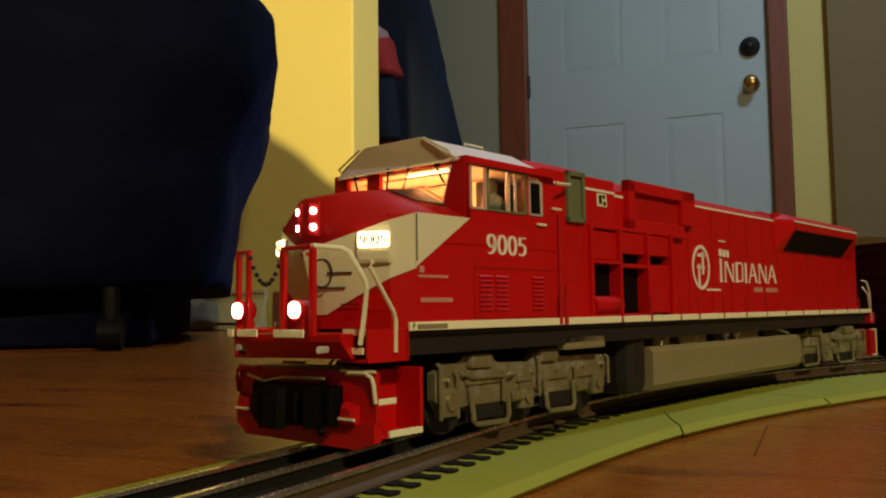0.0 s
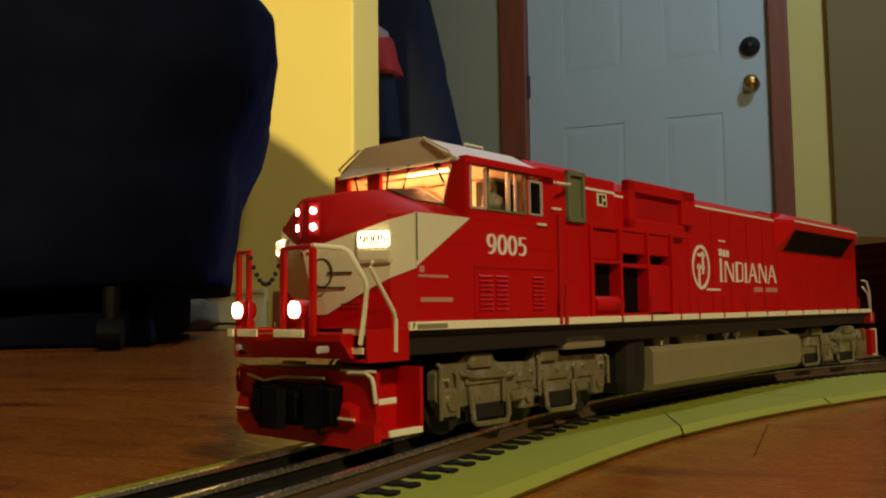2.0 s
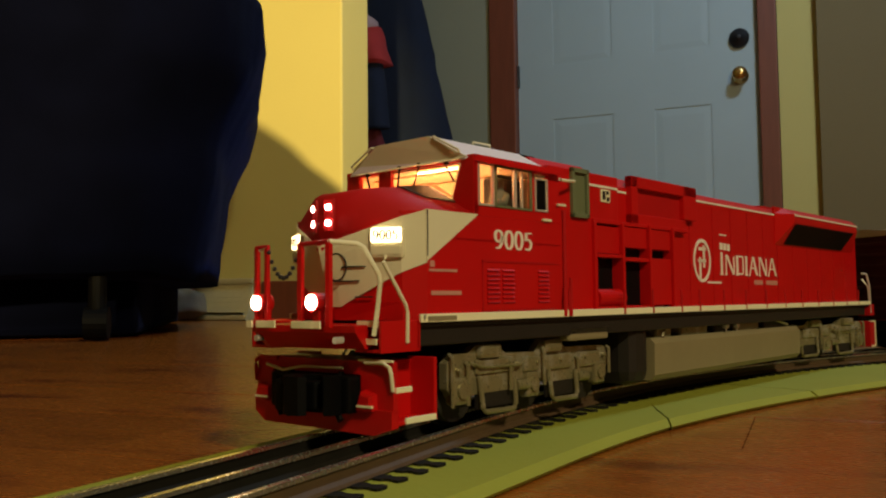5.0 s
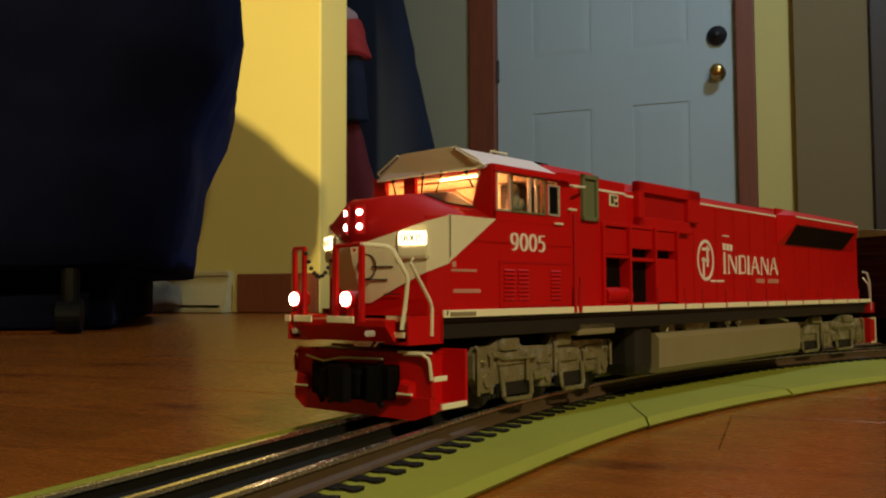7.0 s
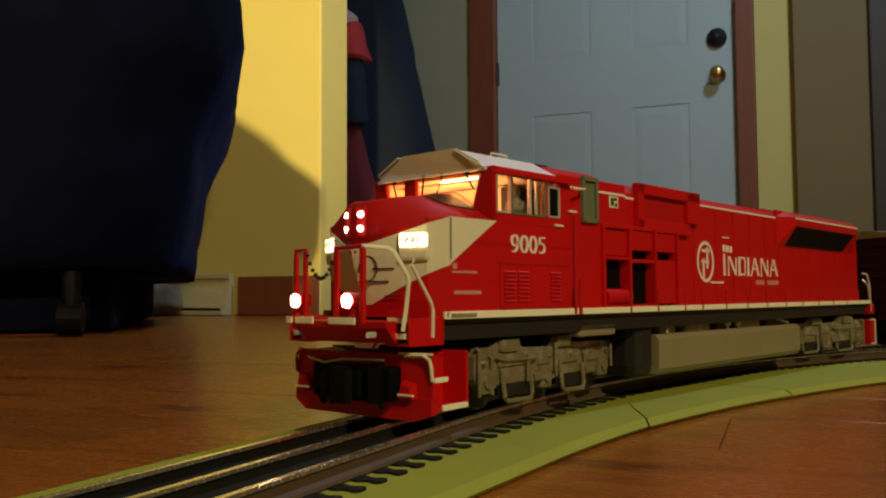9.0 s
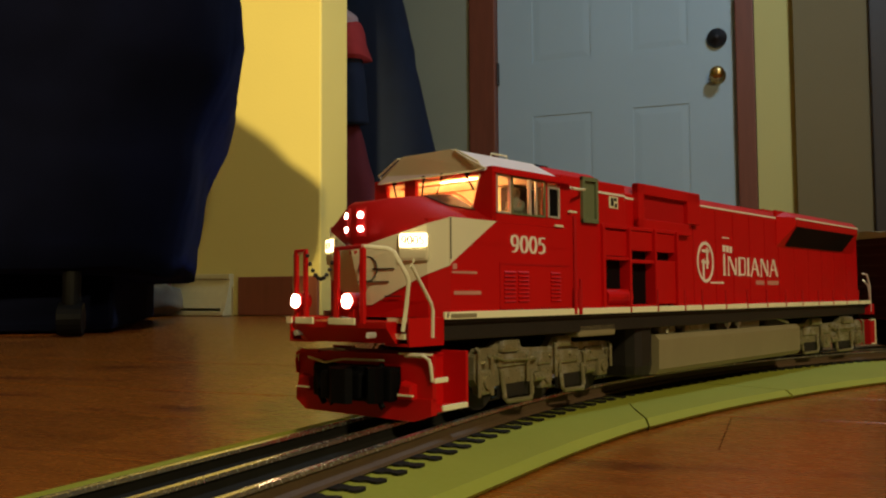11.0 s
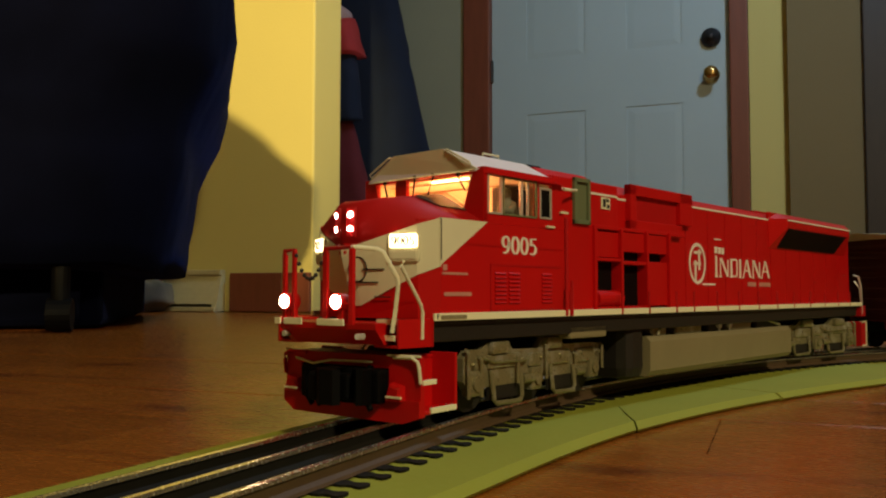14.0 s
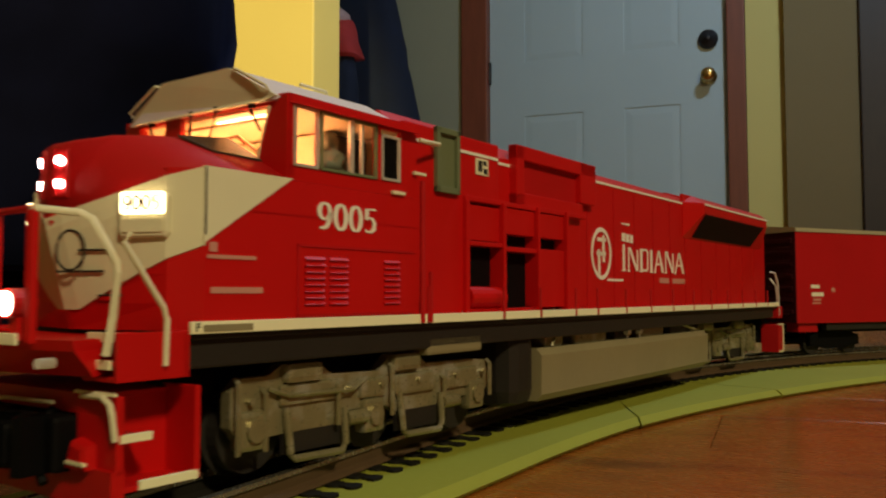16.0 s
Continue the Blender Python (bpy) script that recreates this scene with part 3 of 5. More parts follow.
def locomotive():
    loco = thing("model_locomotive", "red model diesel locomotive with cream nose and grey cab roof", "model locomotive")
    # underframe and deck
    bm = bmesh.new()
    box(bm, -29, 29, 16, 474, 26.5, 33.5, 0.6)
    box(bm, -30.5, 30.5, 14, 478, 32.6, 34.2, 0.2)
    loco_part("underframe", bm, M_DARK, loco, "dark brown underframe below the white sill stripe")
    for sx in (-1, 1):
        gaps = [17, 96, 98, 136, 138, 160, 162, 186.5, 188.5, 205, 207, 232, 234, 259, 261, 286, 288, 314, 316, 341, 343, 369, 371, 397, 399, 424, 426, 450, 452, 478]
        for a, b in zip(gaps[::2], gaps[1::2]):
            bm = bmesh.new()
            box(bm, sx * 30.9, sx * 31.8, a, b, 33.8, 36.3, 0.15)
            loco_part("sill_stripe", bm, M_STRIPE, loco, "cream sill stripe")
        bm = bmesh.new()
        box(bm, sx * 22.5, sx * 31.2, 92, 478, 34.3, 36.0, 0.2)
        loco_part("walkway", bm, M_RED_DARK, loco)
    # nose and lower cab: a wedge in plan, drawn in towards the deck
    def tip(z):
        return 4.2 if z > 57 else 4.2 + (57 - z) * 0.27
    def facet(x, z):
        a = abs(x)
        if a < CORNER[0]:
            return tip(z) + (CORNER[1] - tip(z)) * max(0.0, a - 1.0) / (CORNER[0] - 1.0)
        return CORNER[1] + (a - CORNER[0]) / (31.2 - CORNER[0]) * (20.5 - CORNER[1])
    CORNER = (25.4, 15.6)
    def outline(z):
        half = [(1.0, tip(z), z), (*CORNER, z), (31.2, 20.5, z), (31.2, 92, z)]
        return half + [(-x, y, w) for x, y, w in half[::-1]]
    bm = bmesh.new()
    loft(bm, [outline(z) for z in (34.4, 40, 46, 52, 57, 60)])
    loft(bm, [[(*CORNER, z), (31.2, 20.5, z), (31.2, 92, z), (-31.2, 92, z), (-31.2, 20.5, z), (-CORNER[0], CORNER[1], z)] for z in (59.5, 67.8)])
    loco_part("lower_cab", bm, M_RED, loco)
    bm = bmesh.new()
    def whole(half):
        return half + [(-x, y, z) for x, y, z in half[::-1]]
    # flat crown over a faceted front, falling to the corners of the wedge
    loft(bm, [whole([(0.6, 4.1, 58.5), (25.3, 15.5, 59), (31.1, 20.4, 59), (31.1, 44, 59)]),
              whole([(0.6, 4.2, 66.5), (25.3, 15.6, 66.6), (31.1, 20.5, 67.8), (31.1, 44, 68.1)]),
              whole([(5.2, 6.9, 73.6), (10.5, 13.0, 75.2), (12.0, 22, 76.6), (12.0, 44, 78.6)]),
              whole([(4.4, 8.2, 74.6), (9.2, 13.6, 75.9), (10.6, 22, 77.0), (10.6, 44, 79.0)])])
    loco_part("nose_top", bm, M_RED_DARK, loco, "", True)
    for sx in (-1, 1):
        bm = bmesh.new()
        sheet(bm, [(sx * 12.2, 27.5, 77.4), (sx * 21.5, 30.5, 73.2), (sx * 23.5, 42.5, 72.6), (sx * 11.6, 42.5, 79.0)], 0.4, (sx * 0.3, 0, 1))
        loco_part("cowl", bm, M_COWL, loco, "dark brown cowl under the windscreen")
    # cream panels that follow the wedge, and the wedge along the cab side
    for sx in (-1, 1):
        bm = bmesh.new()
        cols = [0, 4, 8, 12, 16, 20, 25.4, 28, 31.2]
        def low_edge(x):
            return 38.6 if x <= 4 else 38.6 + (x - 4) * 13.2 / 27.2
        def high_edge(x):
            return 57.6 + x * 10.4 / 31.2
        rings = []
        for x in cols:
            a, b = low_edge(x), high_edge(x)
            zs = [a + (b - a) * k / 8 for k in range(9)]
            ys = []
            for z in zs:
                full = facet(x, z)
                ys.append(full)
            rings.append([(sx * x, y - 0.45, z) for y, z in zip(ys, zs)] + [(sx * x, y + 0.3, z) for y, z in zip(ys[::-1], zs[::-1])])
        loft(bm, rings)
        loco_part("nose_panel", bm, M_CREAM, loco, "cream panel on the nose")
        bm = bmesh.new()
        sheet(bm, [(sx * 30.9, 20.0, 68.2), (sx * 30.9, 44.8, 68.2), (sx * 30.9, 20.0, 52.2)], 0.6, (sx, 0, 0))
        loco_part("side_wedge", bm, M_CREAM, loco, "cream wedge on the cab side")
        bm = bmesh.new()
        tube(bm, [(sx * 31.5, 20.4, 68), (sx * 31.5, 20.4, 54)], 0.22, 6)
        loco_part("seam", bm, M_DARK, loco)
    # upper cab: posts and sills round real openings
    for sx in (-1, 1):
        bm = bmesh.new()
        box(bm, sx * 29.6, sx * 31.0, 44, 92, 67.9, 71.6)
        box(bm, sx * 29.4, sx * 30.8, 44, 92, 85.2, 88.2)
        box(bm, sx * 29.6, sx * 31.0, 85, 92, 71.6, 85.2)
        box(bm, sx * 29.6, sx * 31.0, 74.8, 76.6, 71.6, 85.2)
        prism(bm, [(43.4, 68), (45.4, 68), (45.4, 88), (43.8, 88)], "x", sx * 24.5, sx * 31.0)
        loco_part("cab_side", bm, M_RED, loco)
        # window frames
        for a, b in ((45.2, 53.4), (54.0, 74.9), (76.6, 84.4)):
            bm = bmesh.new()
            t = 0.75
            z0, z1 = (71.3, 85.6) if a < 70 else (71.5, 83.6)
            box(bm, sx * 30.4, sx * 31.5, a, b, z0, z0 + t, 0.15), box(bm, sx * 30.4, sx * 31.5, a, b, z1 - t, z1, 0.15)
            box(bm, sx * 30.4, sx * 31.5, a, a + t, z0, z1, 0.15), box(bm, sx * 30.4, sx * 31.5, b - t, b, z0, z1, 0.15)
            frame_ob = loco_part("window_frame", bm, M_SILVER if a < 50 or a > 70 else M_GREEN, loco)
            if not 50 < a < 70:
                bm = bmesh.new()
                box(bm, sx * 30.55, sx * 30.8, a + 0.5, b - 0.5, z0 + 0.5, z1 - 0.5)
                loco_part("pane", bm, M_GLASS if a < 50 else M_BLACK, loco).visible_shadow = False
        bm = bmesh.new()
        box(bm, sx * 30.5, sx * 31.6, 64.2, 65.6, 71.8, 85.2, 0.1), box(bm, sx * 30.5, sx * 31.4, 68.6, 69.4, 71.8, 85.2, 0.1)
        loco_part("window_bar", bm, M_SILVER, loco)
        bm = bmesh.new()
        sheet(bm, [(sx * 30.9, 44, 85.9), (sx * 30.9, 91, 85.9), (sx * 33.4, 91, 85.3), (sx * 33.4, 46, 85.3)], 0.5, (0, 0, 1))
        loco_part("awning", bm, M_RED, loco)
    # cab front: pillars and sloped window sills
    bm = bmesh.new()
    for sx in (-1, 1):
        sheet(bm, [(sx * 31, 43.2, 68), (sx * 31, 43.2, 88), (sx * 25.6, 43.2, 88), (sx * 20.8, 43.2, 70.5), (sx * 20.8, 43.2, 68)], 1.4, (0, 1, 0))
        sheet(bm, [(sx * 21.2, 43.2, 68), (sx * 21.2, 43.2, 71.4), (sx * 10, 43.2, 79.2), (0, 43.2, 79.2), (0, 43.2, 68)], 1.4, (0, 1, 0))
        sheet(bm, [(0, 43.2, 88.2), (0, 43.2, 86.6), (sx * 25.6, 43.2, 85.8), (sx * 25.6, 43.2, 88.2)], 1.4, (0, 1, 0))
    box(bm, -13.5, -7.5, 43.0, 44.6, 78, 88)
    loco_part("cab_front", bm, M_RED, loco)
    for pts in (((-7.3, 79.2), (10, 79.2), (20.8, 71.6), (25.3, 85.7), (-7.0, 86.6)), ((-25.3, 85.7), (-20.8, 71.6), (-13.7, 77), (-13.7, 86.4))):
        bm = bmesh.new()
        sheet(bm, [(x, 43.6, z) for x, z in pts], 0.3, (0, 1, 0))
        loco_part("windshield", bm, M_GLASS, loco).visible_shadow = False
    # cream tube draws the window edge as lit from inside
    bm = bmesh.new()
    tube(bm, [(-7.4, 42.9, 79.5), (9.6, 42.9, 79.5), (21.0, 42.9, 71.7), (25.4, 42.9, 85.6)], 0.38, 6)
    loco_part("windshield_lit_edge", bm, M_CREAM, loco)
    # black wiper arms under the windscreen
    for x0, z0, x1, z1 in ((-2.5, 86.6, -4.0, 79.2), (7.0, 86.6, 4.0, 80.0), (19.5, 86.0, 22.5, 80), (-19, 86, -18, 80.5)):
        bm = bmesh.new()
        tube(bm, [(x0, 42.6, z0 + 0.6), (x0, 42.4, z0 - 0.6), (x1, 42.9, z1)], 0.32, 6)
        box(bm, x0 - 0.8, x0 + 0.8, 42.2, 43.2, z0 - 0.3, z0 + 1)
        loco_part("wiper", bm, M_BLACK, loco)
    for x in (13.5, -13.5):
        bm = bmesh.new()
        tube(bm, [(x - 3.5, 40, 74.0), (x - 3, 38.5, 75.6), (x + 2.5, 38.5, 73.8), (x + 3.0, 40, 72)], 0.4, 6)
        loco_part("grab_iron", bm, M_CREAM, loco)
    # roof
    bm = bmesh.new()
    def roof_ring(y, grow, dz):
        return [(28.8 + grow, y, 87.2 + dz), (12.8 + grow * 0.4, y, 96.0 + dz), (-12.8 - grow * 0.4, y, 96.0 + dz), (-28.8 - grow, y, 87.2 + dz), (-27.5, y, 86.6), (27.5, y, 86.6)]
    loft(bm, [roof_ring(42.4, -0.6, -0.6), roof_ring(43.0, 0.2, 0.1), roof_ring(91.5, 0.2, 0.1), roof_ring(93, -0.6, -0.6)])
    loco_part("cab_roof", bm, M_ROOF_COOL, loco, "grey-white cab roof with sloped edges, cool light tinted in")
    bm = bmesh.new()
    sheet(bm, [(28.4, 43, 87.5), (12.8, 42.2, 96.1), (-12.8, 42.2, 96.1), (-25.0, 42.6, 89.6), (-28.0, 43.6, 87.2), (-24, 42.4, 86.6), (24, 42.4, 86.6)], 0.8, (0, -1, 0))
    loco_part("roof_visor", bm, M_ROOF_WARM, loco, "front slope of the cab roof, warm light put into its cream")
    for sx in (-1, 1):
        bm = bmesh.new()
        tube(bm, [(sx * 26.0, 42, 88.9), (sx * 26.2, 41.0, 89.8), (sx * 15.2, 41.0, 95.6), (sx * 14.4, 42, 95.4)], 0.38, 6)
        loco_part("grab_iron", bm, M_CREAM, loco)
    bm = bmesh.new()
    tube(bm, [(10, 68, 96.4), (10, 68, 98), (10, 78, 98), (10, 78, 96.4)], 0.4, 6)
    loco_part("grab_iron", bm, M_CREAM, loco)
    # cab inside: floor, rear wall, added light strips, desk, driver
    bm = bmesh.new()
    box(bm, -29, 29, 45, 91, 68.3, 69.0), box(bm, -29, 29, 89.5, 91.5, 68.3, 86.4)
    box(bm, -29.2, 29.2, 44.8, 91, 85.6, 86.4)
    loco_part("cab_interior", bm, M_CABIN, loco)
    # thin far partition is added to catch the glow over the far windows
    bm = bmesh.new()
    box(bm, -28, 14, 72, 78, 69, 85, 0.4), box(bm, -8, -2, 50, 56, 69, 74, 0.4), box(bm, -29.0, -27.6, 45.6, 90, 69, 85.4)
    tube(bm, [(-20, 47.5, 84.4), (25, 47.5, 84.2)], 0.45, 6), tube(bm, [(-9, 47, 80.6), (10, 47, 80.6), (22, 47, 73.0)], 0.5, 6)
    loco_part("cab_equipment", bm, M_CABIN, loco)
    bm = bmesh.new()
    box(bm, 0, 19, 48.8, 49.8, 84.9, 85.4)
    loco_part("cab_light_strip", bm, M_CABSTRIP, loco, "glowing strip added to light the cab")
    # low strip added behind the nose to light the ceiling from below
    bm = bmesh.new()
    box(bm, -24, 24, 54, 57, 69.2, 69.8)
    loco_part("cab_light_strip", bm, M_CABSTRIP, loco, "glowing strip added to light the cab")
    # dark block added to darken the view through the middle side window
    bm = bmesh.new()
    box(bm, 12, 18, 71, 86, 69.2, 84.5, 0.8)
    loco_part("cab_dark_block", bm, M_DARK, loco, "dark block added behind the figurine")
    bm = bmesh.new()
    blob(bm, [(24, 65.5, 3.2, 3.4, 0.9, 69.0), (24, 65.5, 3.6, 4.2, 0.9, 74), (24, 65.5, 3.0, 3.8, 0.9, 77.4), (24, 65.5, 1.4, 1.4, 1, 78.4), (24, 65, 1.9, 2.0, 1, 79.4), (24, 65, 2.1, 2.2, 1, 81.2), (24, 65, 1.2, 1.3, 1, 83.0)], 16)
    tube(bm, [(27.5, 65.0, 76), (28.8, 61.5, 73.2), (29.2, 57.0, 73.4)], 1.3, 8)
    loco_part("driver_figure", bm, M_DOLL, loco, "plain dark seated figurine in the cab", True)
    # headlights: a column of two on each side of the nose, and number boards further out
    for sx in (-1, 1):
        out = Vector((sx * 0.425, -0.905, 0))
        along = Vector((sx * 0.905, 0.425, 0))
        upv = Vector((0, 0, 1))
        def rect(c, w, h, off, dv=0):
            return [c + along * a * w + upv * (b * h + dv) + out * off for a, b in ((-1, -0.8), (-0.9, -1), (0.9, -1), (1, -0.8), (1, 0.8), (0.9, 1), (-0.9, 1), (-1, 0.8))]
        c = Vector((sx * 3.4, facet(3.4, 67), 67.2))
        bm = bmesh.new()
        loft(bm, [rect(c, 2.0, 5.2, -0.5), rect(c, 2.0, 5.2, 0.3), rect(c, 1.7, 4.9, 0.5)])
        housing = loco_part("headlight_housing", bm, M_RED_DARK, loco)
        for z in (64.9, 69.8):
            bm = bmesh.new()
            disc(bm, Vector((c.x, c.y, z)) + out * 0.6, out, 0.97, 0.7, 18)
            loco_part("headlight", bm, M_HEAD, housing, "lit round headlight")
        c = Vector((sx * 21.2, facet(21.2, 62), 60.4))
        bm = bmesh.new()
        loft(bm, [rect(c, 5.6, 4.6, -0.2, -2.4), rect(c, 5.6, 4.6, 1.2, -2.4), rect(c, 5.2, 4.2, 1.5, -2.4)])
        hold = loco_part("number_board_housing", bm, M_CREAM, loco)
        bm = bmesh.new()
        loft(bm, [rect(c, 4.9, 2.3, 1.2), rect(c, 4.9, 2.3, 1.9), rect(c, 4.7, 2.1, 2.1)])
        loco_part("number_board", bm, M_NUMBER, hold, "glowing white number board")
        bm = bmesh.new()
        loft(bm, [rect(c, 4.6, 1.4, 1.4, -4.6), rect(c, 4.6, 1.4, 1.8, -4.6)])
        loco_part("lower_lamp_cover", bm, M_CREAM, hold)
        turn = Matrix((along * sx, upv, out)).transposed()
        road_number("9005", 2.1, 3.0, c + out * 2.15, turn, M_BLACK, hold, 0.06)
    # nose door, brake wheel ring, latches
    bm = bmesh.new()
    tube(bm, [(3.2 * math.cos(k * math.tau / 20) + 5.6, facet(3.2 * math.cos(k * math.tau / 20) + 5.6, 50) - 1.5, 51 + 4.2 * math.sin(k * math.tau / 20)) for k in range(21)], 0.28, 6)
    loco_part("nose_ring", bm, M_DARK, loco, "thin dark ring on the nose")
    for x0, x1, z in ((1, 12, 46.6), (7, 14.5, 51), (10, 16, 41.6)):
        bm = bmesh.new()
        tube(bm, [(x0, facet(x0, z) - 0.9, z), (x1, facet(x1, z) - 0.9, z)], 0.25, 6)
        loco_part("latch", bm, M_DARK, loco)
    # the deck's front edge with its rails and lamps stands proud of the nose
    def deck_part(name, bm, mat, parent, label="", smooth=False):
        for v in bm.verts:
            if v.co.y < 8:
                f = 1 - min(1.0, max(0.0, (v.co.x - 8) / 22))
                v.co += Vector((14.6, -11.6, 0)) * f
        return loco_part(name, bm, mat, parent, label, smooth)
    # front platform, steps and end plates
    bm = bmesh.new()
    loft(bm, [[(-28, 5.5, 26.5), (-24, 4.5, 26.5), (20, 4.5, 26.5), (20, 17, 26.5), (-28, 17, 26.5)], [(-30, 1.9, 31.4), (-26, 0.6, 31.4), (20, 0.6, 31.4), (20, 17, 31.4), (-30, 17, 31.4)],
              [(-30, 1.5, 33.4), (-26, 0.2, 33.4), (20, 0.2, 33.4), (20, 17, 33.4), (-30, 17, 33.4)]])
    deck_part("front_platform", bm, M_RED, loco)
    for x0, x1 in ((-30.5, -27.5), (-25.5, -16), (-8.0, 5.0)):
        bm = bmesh.new()
        box(bm, x0, x1, -0.4, 0.2, 32.6, 34.8, 0.15)
        deck_part("edge_stripe", bm, M_STRIPE, loco)
    for sx in (-1, 1):
        bm = bmesh.new()
        box(bm, sx * 30.2, sx * 31.2, 1, 16.8, 25.4, 34.6, 0.2)
        box(bm, sx * 20, sx * 31.2, 15.8, 17.2, 25.4, 34.6, 0.2)
        box(bm, sx * 19.8, sx * 31.0, 1.0, 16, 25.4, 26.4, 0.2)
        loco_part("step_side", bm, M_RED, loco)
        for z, y0 in ((33.6, 2.5), (28.6, 0.8)):
            bm = bmesh.new()
            box(bm, sx * 19.9, sx * 30.0, y0, y0 + 8, z, z + 0.7, 0.15)
            tread = loco_part("step", bm, M_RED, loco)
            if sx < 0:
                continue
            bm = bmesh.new()
            box(bm, sx * 19.9, sx * 30.0, y0 - 0.7, y0 - 0.1, z - 0.8, z + 1.0, 0.15)
            loco_part("step_edge", bm, M_STRIPE, tread)
    # handrails on the front platform
    for x in (-26.2, -21.2, -4.9, 7.8):
        bm = bmesh.new()
        w = 0.8 if x < -10 else 1.1
        box(bm, x - w, x + w, 0.2, 1.4, 33.0, 57.2, 0.25)
        deck_part("rail_post", bm, M_RED, loco)
    for pts in ([(-26.8, 0.8, 57.2), (-20.6, 0.8, 57.2)], [(-5.5, 0.8, 57.2), (8.4, 0.8, 57.4)]):
        bm = bmesh.new()
        tube(bm, pts, 0.65, 8)
        deck_part("top_rail", bm, M_RED_DARK, loco)
    bm = bmesh.new()
    tube(bm, [(7.8, 0.9, 57.4), (20.5, 1.0, 56.8), (23.5, 1.0, 55.8), (30.6, 1.0, 47.6), (30.9, 1.0, 45.8), (29.7, 1.0, 37.5), (28.0, 1.0, 30.5)], 0.72, 8)
    deck_part("handrail", bm, M_CREAM, loco, "bent cream handrail")
    bm = bmesh.new()
    tube(bm, [(30.6, 3.6, 53.2), (31.4, 1.8, 51.5), (31.6, 10.6, 39.2), (31.6, 11.4, 37.0), (31.6, 11.2, 28.0)], 0.62, 8)
    deck_part("handrail", bm, M_CREAM, loco, "bent cream handrail")
    bm = bmesh.new()
    tube(bm, [(-21.2, 0.8, 57), (-28.5, 1.6, 56), (-30.4, 3, 46), (-30.6, 4, 34)], 0.65, 8)
    deck_part("handrail", bm, M_CREAM, loco, "bent cream handrail")
    for i in range(11):
        k = i / 10
        bm = bmesh.new()
        bmesh.ops.create_uvsphere(bm, u_segments=8, v_segments=5, radius=0.75, matrix=Matrix.Translation((-20.4 + 14.8 * k, 0.8, 55.5 - 8 * (1 - (2 * k - 1) ** 2))))
        deck_part("chain_link", bm, M_DARK, loco)
    # ditch lights
    for x in (-24.5, 2.0):
        bm = bmesh.new()
        disc(bm, (x, 1.6, 40.2), (0, 1, 0), 2.8, 4.6, 18)
        box(bm, x - 1.2, x + 1.2, 0.8, 4, 33.4, 38)
        can = deck_part("ditch_light", bm, M_RED, loco)
        bm = bmesh.new()
        disc(bm, (x, -0.9, 40.2), (0, 1, 0), 2.25, 0.7, 18)
        deck_part("lens", bm, M_DITCH, can, "lit round ditch light")
    for x in (-26, 11):
        bm = bmesh.new()
        disc(bm, (x, 1.6, 29.4), (0, 1, 0), 1.0, 3.0, 10)
        deck_part("hose_valve", bm, M_SILVER, loco)
    # cab side furniture
    for sx in (-1, 1):
        for a in (49, 57.2, 77.6):
            for i in range(8):
                bm = bmesh.new()
                z = 39.2 + i * 1.5
                prism(bm, [(sx * 31.1, z), (sx * 31.9, z + 0.2), (sx * 31.1, z + 1.0)], "y", a, a + 6.4)
                loco_part("louvre", bm, M_RED, loco)
        bm = bmesh.new()
        box(bm, sx * 31.0, sx * 31.5, 46.5, 90.5, 36.6, 37.2), box(bm, sx * 31.0, sx * 31.5, 46.5, 47.1, 36.6, 53.4), box(bm, sx * 31.0, sx * 31.5, 46.5, 90.5, 52.8, 53.4)
        loco_part("panel_edge", bm, M_RED_DARK, loco)
        for y, z in ((83, 68.6), (92.4, 74.8)):
            bm = bmesh.new()
            box(bm, sx * 31.1, sx * 32.2, y - 2.6, y + 2.6, z - 0.45, z + 0.45, 0.2)
            loco_part("grab_iron", bm, M_CREAM, loco)
        bm = bmesh.new()
        tube(bm, [(sx * 32.0, 92, 84.2), (sx * 32.4, 94, 84), (sx * 30, 104, 85.0), (sx * 23, 106, 85.4)], 0.6, 6)
        loco_part("horn_pipe", bm, M_CREAM, loco)
        bm = bmesh.new()
        tube(bm, [(sx * 31.8, 93.6, 34), (sx * 31.8, 93.6, 73)], 0.75, 8), tube(bm, [(sx * 31.8, 97.6, 34), (sx * 31.8, 97.6, 48)], 0.6, 8)
        loco_part("rail_post", bm, M_RED_DARK, loco)
    # hood
    def hood_ring(y, top, hw=23.0):
        return [(hw, y, 36.0), (hw, y, 87.6), (hw - 5.5, y, top), (-hw + 5.5, y, top), (-hw, y, 87.6), (-hw, y, 36.0)]
    bm = bmesh.new()
    loft(bm, [hood_ring(91.8, 94.5), hood_ring(128, 94.5), hood_ring(136, 92.6), hood_ring(476, 91.6), hood_ring(478, 91.0)])
    loco_part("hood", bm, M_RED, loco, "long red engine hood")
    bm = bmesh.new()
    box(bm, -26.5, 26.5, 92, 121.5, 36.0, 90.5, 0.5), box(bm, -26.5, 26.5, 121, 142, 70.4, 90.5, 0.5)
    loco_part("hood_front", bm, M_RED, loco)
    for sx in (-1, 1):
        # green framed rear door window
        bm = bmesh.new()
        for a, b, c, d in ((106, 107.6, 71.7, 91), (116.2, 117.8, 71.7, 91), (106, 117.8, 71.7, 73.5), (106, 117.8, 89.2, 91)):
            box(bm, sx * 26.4, sx * 28.0, a, b, c, d, 0.2)
        fr = loco_part("door_window_frame", bm, M_GREEN, loco, "green-grey framed side window")
        bm = bmesh.new()
